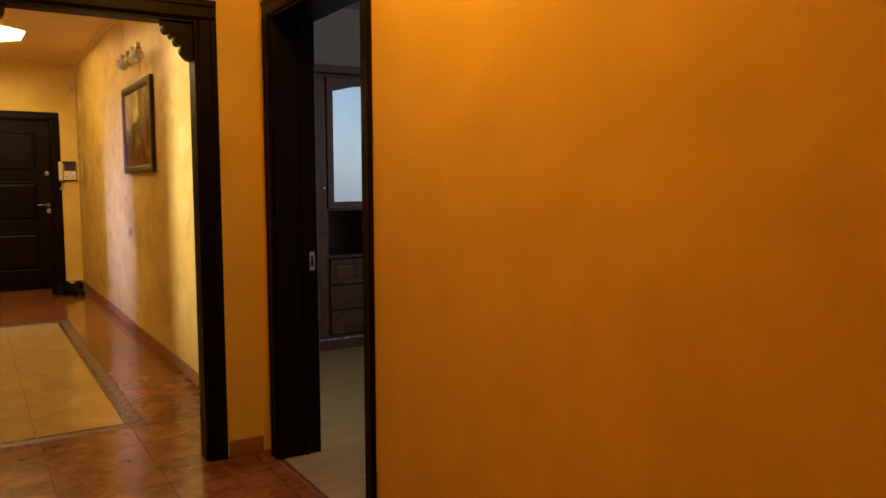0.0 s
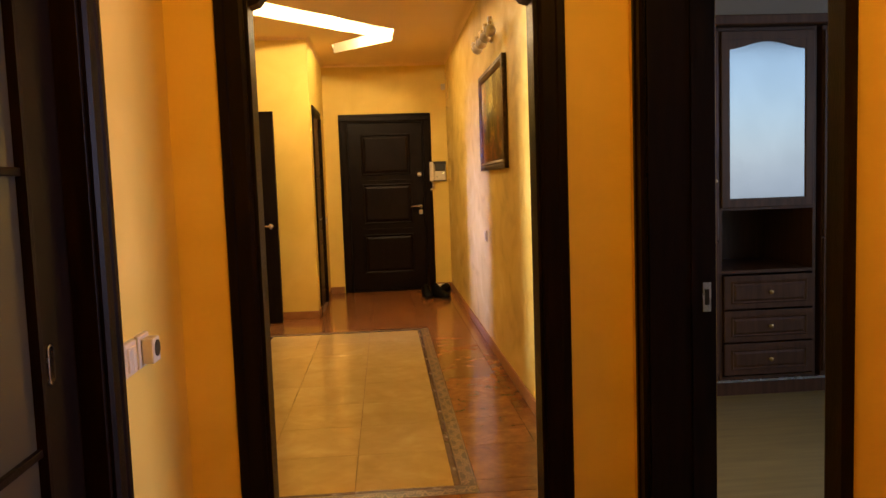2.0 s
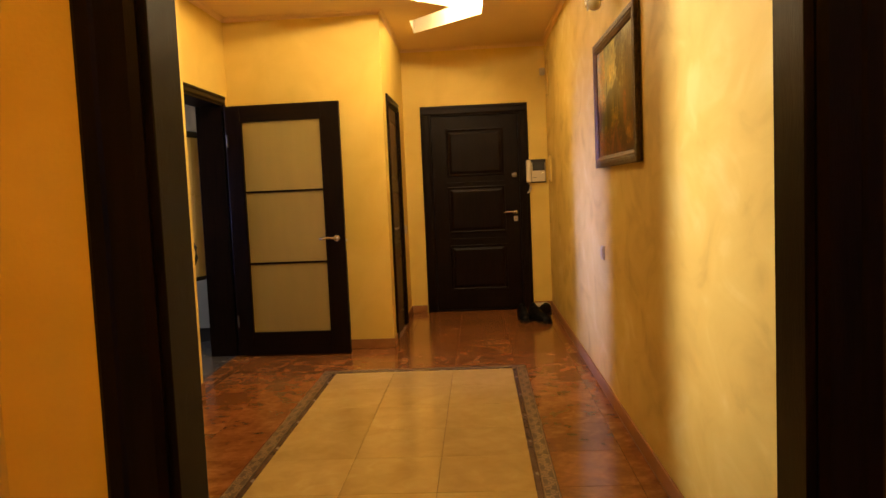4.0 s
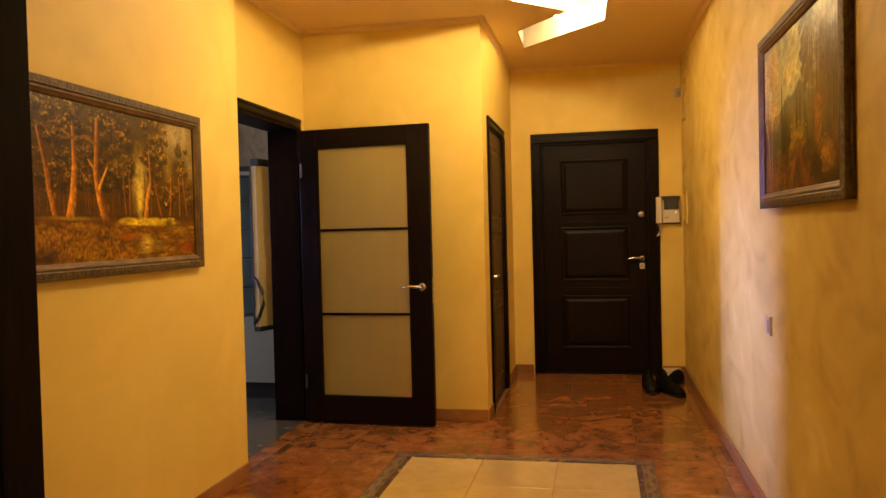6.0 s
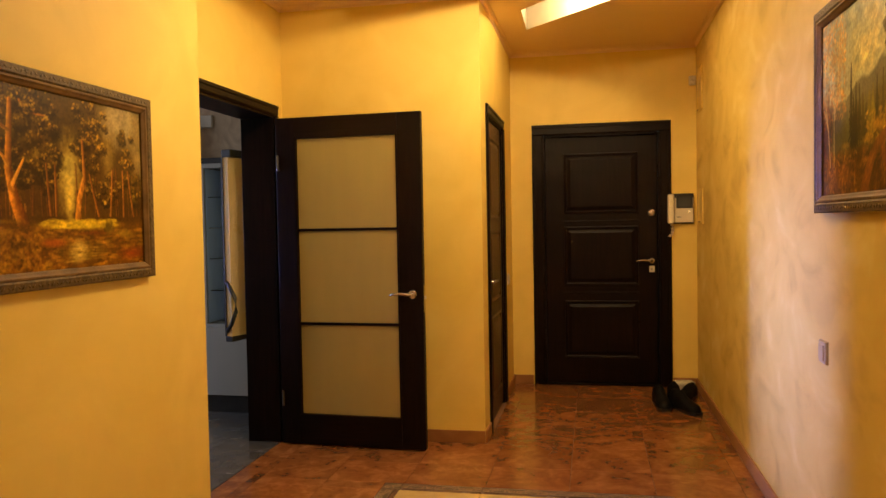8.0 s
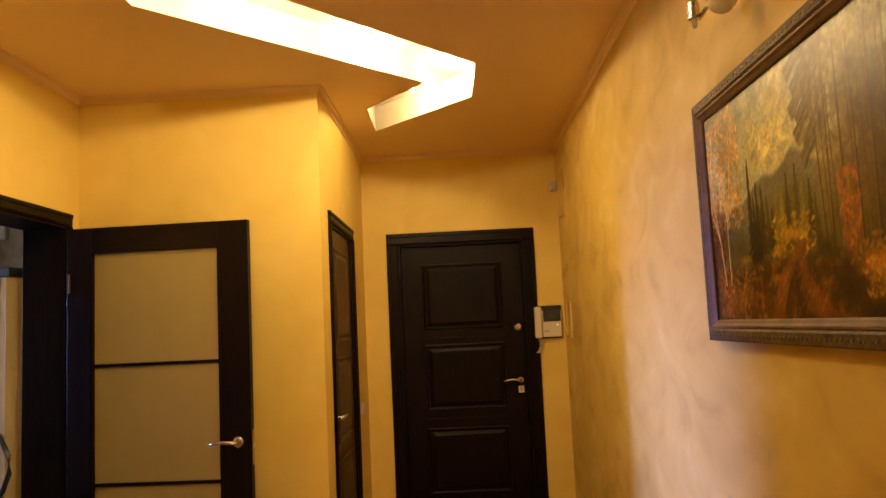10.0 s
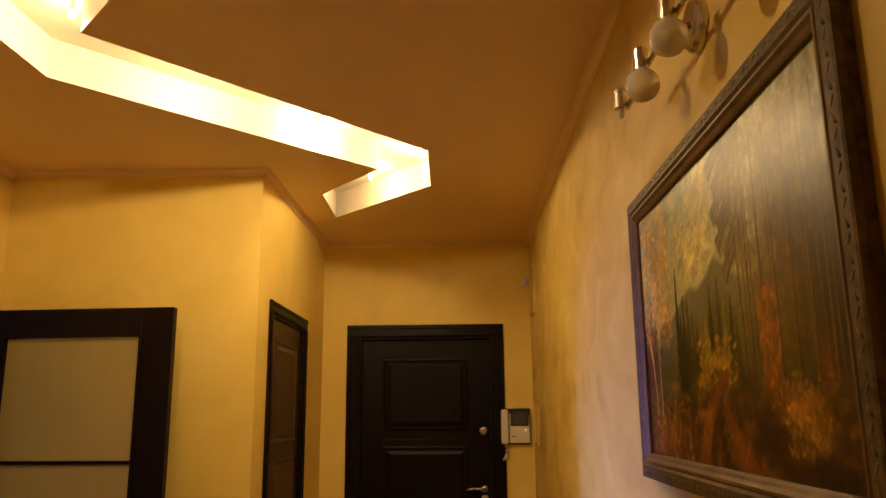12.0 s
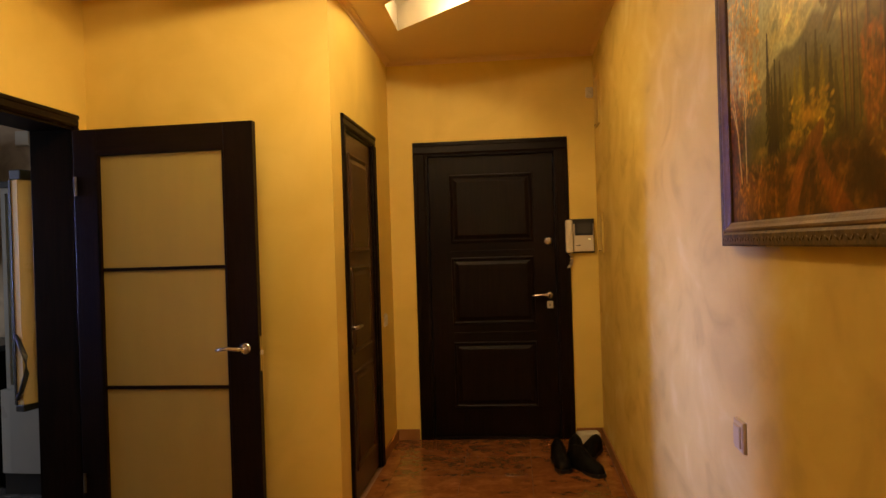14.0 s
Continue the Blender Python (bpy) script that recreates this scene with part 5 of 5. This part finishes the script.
# ---- kitchen: refrigerator with its door open ----
fr = thing("refrigerator", pose(-2.12, 8.90, 0), "pale refrigerator with its upper door open and freezer shut", "refrigerator")
bm = bmesh.new()
box(bm, 0, 0.0, 0.12, 0.025, 0.60, 1.76)
box(bm, 0.585, 0.0, 0.12, 0.61, 0.60, 1.76)
box(bm, 0.025, 0.57, 0.12, 0.585, 0.60, 1.76)
box(bm, 0.025, 0.0, 0.12, 0.585, 0.57, 0.62)
box(bm, 0.025, 0.0, 1.73, 0.585, 0.57, 1.76)
part("body", bm, FRIDGE, fr, "pale enamel body")
part("base", one_box(0.01, -0.05, 0.0, 0.60, 0.59, 0.119), BLACKPLASTIC, fr, "black base")
part("top_cap", one_box(0, -0.01, 1.761, 0.61, 0.60, 1.80, bevel=0.006), BLACKPLASTIC, fr, "black top cap")
for z in (0.85, 1.08, 1.30, 1.52):
    part("shelf", one_box(0.031, 0.05, z, 0.579, 0.56, z + 0.006), CLEAR, fr, "clear glass shelf")
part("liner_side", one_box(0.026, 0.02, 0.625, 0.030, 0.561, 1.725), LINER, fr, "pale blue-grey liner")
part("liner_side", one_box(0.580, 0.02, 0.625, 0.584, 0.561, 1.725), LINER, fr, "pale blue-grey liner")
part("liner_back", one_box(0.026, 0.562, 0.625, 0.584, 0.568, 1.725), LINER, fr, "pale blue-grey liner")


def bowed(parent, name, x0, x1, z0, z1, bow, m, material, label):
    bm = bmesh.new()
    n = 10
    front = [((x0 + (x1 - x0) * k / n), -0.05 - bow * math.sin(math.pi * k / n) ** 0.6) for k in range(n + 1)]
    pts = front + [(x1, 0.0), (x0, 0.0)]
    a = [bm.verts.new((x, y, z0)) for x, y in pts]
    b = [bm.verts.new((x, y, z1)) for x, y in pts]
    bm.faces.new(a), bm.faces.new(b[::-1])
    for k in range(len(pts)):
        j = (k + 1) % len(pts)
        bm.faces.new((a[k], a[j], b[j], b[k]))
    bm.transform(m)
    return part(name, bm, material, parent, label)


bowed(fr, "freezer_door", 0.0, 0.61, 0.125, 0.60, 0.02, Matrix.Translation((0, -0.005, 0)), FRIDGE, "pale shut freezer door")
hinge = Matrix.Translation((0.61, -0.005, 0)) @ Matrix.Rotation(radians(77), 4, "Z") @ Matrix.Translation((-0.61, 0, 0))
d = bowed(fr, "open_door", 0.0, 0.61, 0.625, 1.74, 0.02, hinge, CREAMDOOR_WARMED, "cream open refrigerator door")
bm = one_box(0, -0.072, 1.741, 0.61, 0.0, 1.79, bevel=0.006)
bm.transform(hinge)
part("door_cap", bm, BLACKPLASTIC, d)
bm = one_box(-0.003, -0.055, 0.59, 0.61, 0.0, 0.624, bevel=0.004)
box(bm, -0.006, -0.012, 0.625, -0.0005, 0.0, 1.74)
bm.transform(hinge)
part("door_edge", bm, BLACKPLASTIC, d)
bm = tube(bmesh.new(), [(0.002, -0.01, 0.965), (-0.025, -0.06, 0.935), (-0.04, -0.112, 0.87), (-0.04, -0.118, 0.79), (-0.03, -0.07, 0.70), (0.002, -0.01, 0.655)], 0.012, 10)
bm.transform(hinge)
part("handle", bm, BLACKPLASTIC, d, "black bow handle", smooth=True)
for bx, bz, br_, bh in ((0.12, 1.526, 0.03, 0.10), (0.30, 1.306, 0.032, 0.12), (0.42, 1.306, 0.025, 0.15), (0.18, 1.086, 0.04, 0.10), (0.40, 0.856, 0.045, 0.12)):
    j = thing("jar", pose(-2.12 + bx, 8.90 + 0.2, bz), "small pale jar on a refrigerator shelf", "jar", "jars in the refrigerator")
    part("glass", lathe(bmesh.new(), [(br_, 0.0005), (br_, bh * 0.7), (br_ * 0.7, bh * 0.8), (br_ * 0.7, bh * 0.85)], Matrix(), 14), WHITEPLASTIC, j)
    part("lid", lathe(bmesh.new(), [(br_ * 0.75, bh * 0.851), (br_ * 0.75, bh)], Matrix(), 14), CHROME, j, "metal lid")
base_unit = thing("kitchen_base_cabinet", pose(-2.98, 8.90, 0), "dark brown kitchen base cabinet beside the refrigerator", "cabinet")
part("carcass", one_box(0, 0.02, 0.10, 0.75, 0.58, 0.80), WENGE, base_unit)
part("plinth", one_box(0.0, 0.06, 0.0, 0.75, 0.58, 0.099), BLACKPLASTIC, base_unit)
for x0 in (0.003, 0.377):
    bd = part("door", one_box(x0, 0.0, 0.105, x0 + 0.370, 0.019, 0.795, bevel=0.003), WENGE, base_unit)
    part("bar_handle", tube(bmesh.new(), [(x0 + 0.10, 0.0, 0.74), (x0 + 0.10, -0.025, 0.74), (x0 + 0.27, -0.025, 0.74), (x0 + 0.27, 0.0, 0.74)], 0.005, 8), CHROME, bd)
counter = thing("worktop", pose(-2.98, 8.88, 0.801), "dark worktop on the kitchen base cabinet", "worktop")
part("slab", one_box(0, 0, 0, 0.76, 0.60, 0.035, bevel=0.003), BLACKPLASTIC, counter)
wall_unit = thing("kitchen_wall_cabinet", pose(-3.22, 9.15, 1.315), "dark brown kitchen wall cabinet above the worktop", "cabinet")
part("carcass", one_box(0, 0.02, 0, 0.59, 0.349, 0.80), WENGE, wall_unit)
for x0 in (0.003, 0.297):
    part("door", one_box(x0, 0.0, 0.003, x0 + 0.290, 0.019, 0.797, bevel=0.003), WENGE, wall_unit)
vent = thing("wall_box", pose(-2.37, 9.499, 2.143), "small white square box high on the kitchen wall", "junction box")
part("cover", field(bmesh.new(), -0.05, -0.05, 0.05, 0.05, [(0, 0), (0.002, -0.018), (0.006, -0.022)]), WHITEPLASTIC, vent)

# ---- floor tiles ----
tile_meshes = {}
floor_ob = bpy.data.objects["floor"]
kitchen_floor = bpy.data.objects["floor_kitchen"]


def tile(x0, y0, x1, y1, mat, parent, name="tile"):
    w, d = round(x1 - x0, 4), round(y1 - y0, 4)
    if w < 0.02 or d < 0.02:
        return
    key = (w, d, mat.name)
    if key not in tile_meshes:
        bm = bmesh.new()
        g, c = 0.0009, 0.0008
        lo = [bm.verts.new((sx * (w / 2 - g), sy * (d / 2 - g), -0.0055)) for sx, sy in ((-1, -1), (1, -1), (1, 1), (-1, 1))]
        mi = [bm.verts.new((sx * (w / 2 - g), sy * (d / 2 - g), -c)) for sx, sy in ((-1, -1), (1, -1), (1, 1), (-1, 1))]
        hi = [bm.verts.new((sx * (w / 2 - g - c), sy * (d / 2 - g - c), 0)) for sx, sy in ((-1, -1), (1, -1), (1, 1), (-1, 1))]
        bm.faces.new(hi)
        for a, b in ((lo, mi), (mi, hi)):
            for k in range(4):
                bm.faces.new((a[k], a[(k + 1) % 4], b[(k + 1) % 4], b[k]))
        bmesh.ops.recalc_face_normals(bm, faces=bm.faces)
        data = bpy.data.meshes.new(name)
        bm.to_mesh(data)
        bm.free()
        data.materials.append(mat)
        tile_meshes[key] = data
    ob = new(name, tile_meshes[key])
    ob.parent = parent
    ob.location = ((x0 + x1) / 2, (y0 + y1) / 2, 0)


CX, RY = 0.4065, 0.4255
X0, X1, Y0, Y1, SW, BW = -0.336, 0.8835, 4.086, 7.490, 0.026, 0.068
for i in range(3):
    for j in range(8):
        tile(X0 + CX * i, Y0 + RY * j, X0 + CX * (i + 1), Y0 + RY * (j + 1), BEIGE, floor_ob)
for j in range(8):
    ya, yb = Y0 + RY * j, Y0 + RY * (j + 1)
    tile(X0 - SW, ya, X0, yb, STRIP, floor_ob, "border_strip")
    tile(X1, ya, X1 + SW, yb, STRIP, floor_ob, "border_strip")
    tile(X0 - SW - BW, ya, X0 - SW, yb, BORDER_Y, floor_ob, "border_tile")
    tile(X1 + SW, ya, X1 + SW + BW, yb, BORDER_Y, floor_ob, "border_tile")
for i in range(3):
    xa, xb = X0 + CX * i, X0 + CX * (i + 1)
    tile(xa, Y0 - SW, xb, Y0, STRIP, floor_ob, "border_strip")
    tile(xa, Y1, xb, Y1 + SW, STRIP, floor_ob, "border_strip")
    tile(xa, Y0 - SW - BW, xb, Y0 - SW, BORDER_X, floor_ob, "border_tile")
    tile(xa, Y1 + SW, xb, Y1 + SW + BW, BORDER_X, floor_ob, "border_tile")
for xa in (X0 - SW - BW, X1):
    for ya in (Y0 - SW - BW, Y1):
        tile(xa, ya, xa + SW + BW, ya + SW + BW, BORDER_X, floor_ob, "border_tile")


def lines(a, b, step, anchor):
    k0 = math.floor((a - anchor) / step)
    pts = [a] + [anchor + step * k for k in range(k0, k0 + 60) if a + 0.03 < anchor + step * k < b - 0.03] + [b]
    return list(zip(pts, pts[1:]))


OX0, OX1, OY0, OY1 = X0 - SW - BW, X1 + SW + BW, Y0 - SW - BW, Y1 + SW + BW
zones = [(OX1, EAST - 0.013, OY0, OY1), (WEST + 0.013, OX0, OY0, OY1), (WEST + 0.013, EAST - 0.013, OY1, CLOSET_Y - 0.013), (KWEST - 0.005, WEST + 0.013, 7.06, CLOSET_Y - 0.013), (CLOSET_X + 0.013, EAST - 0.013, CLOSET_Y - 0.013, END - 0.013),
         (WEST + 0.013, EAST - 0.013, ARCH1 + 0.02, OY0), (0.30, 1.10, ARCH0 - 0.013, ARCH1 + 0.02), (0.058, ROOM_EAST - 0.013, 0.5, ARCH0 - 0.013), (-1.49, ROOM_EAST - 0.013, -1.99, 0.5)]
for xa, xb, ya, yb in zones:
    for a, b in lines(xa, xb, 0.41, 0.49):
        for c_, d_ in lines(ya, yb, 0.42, Y1):
            tile(a, c_, b, d_, RUST, floor_ob)
for a, b in lines(-4.6, KWEST - 0.01, 0.4, 0.0):
    for c_, d_ in lines(6.9, 9.5, 0.4, 0.0):
        tile(a, c_, b, d_, GREYTILE, kitchen_floor)
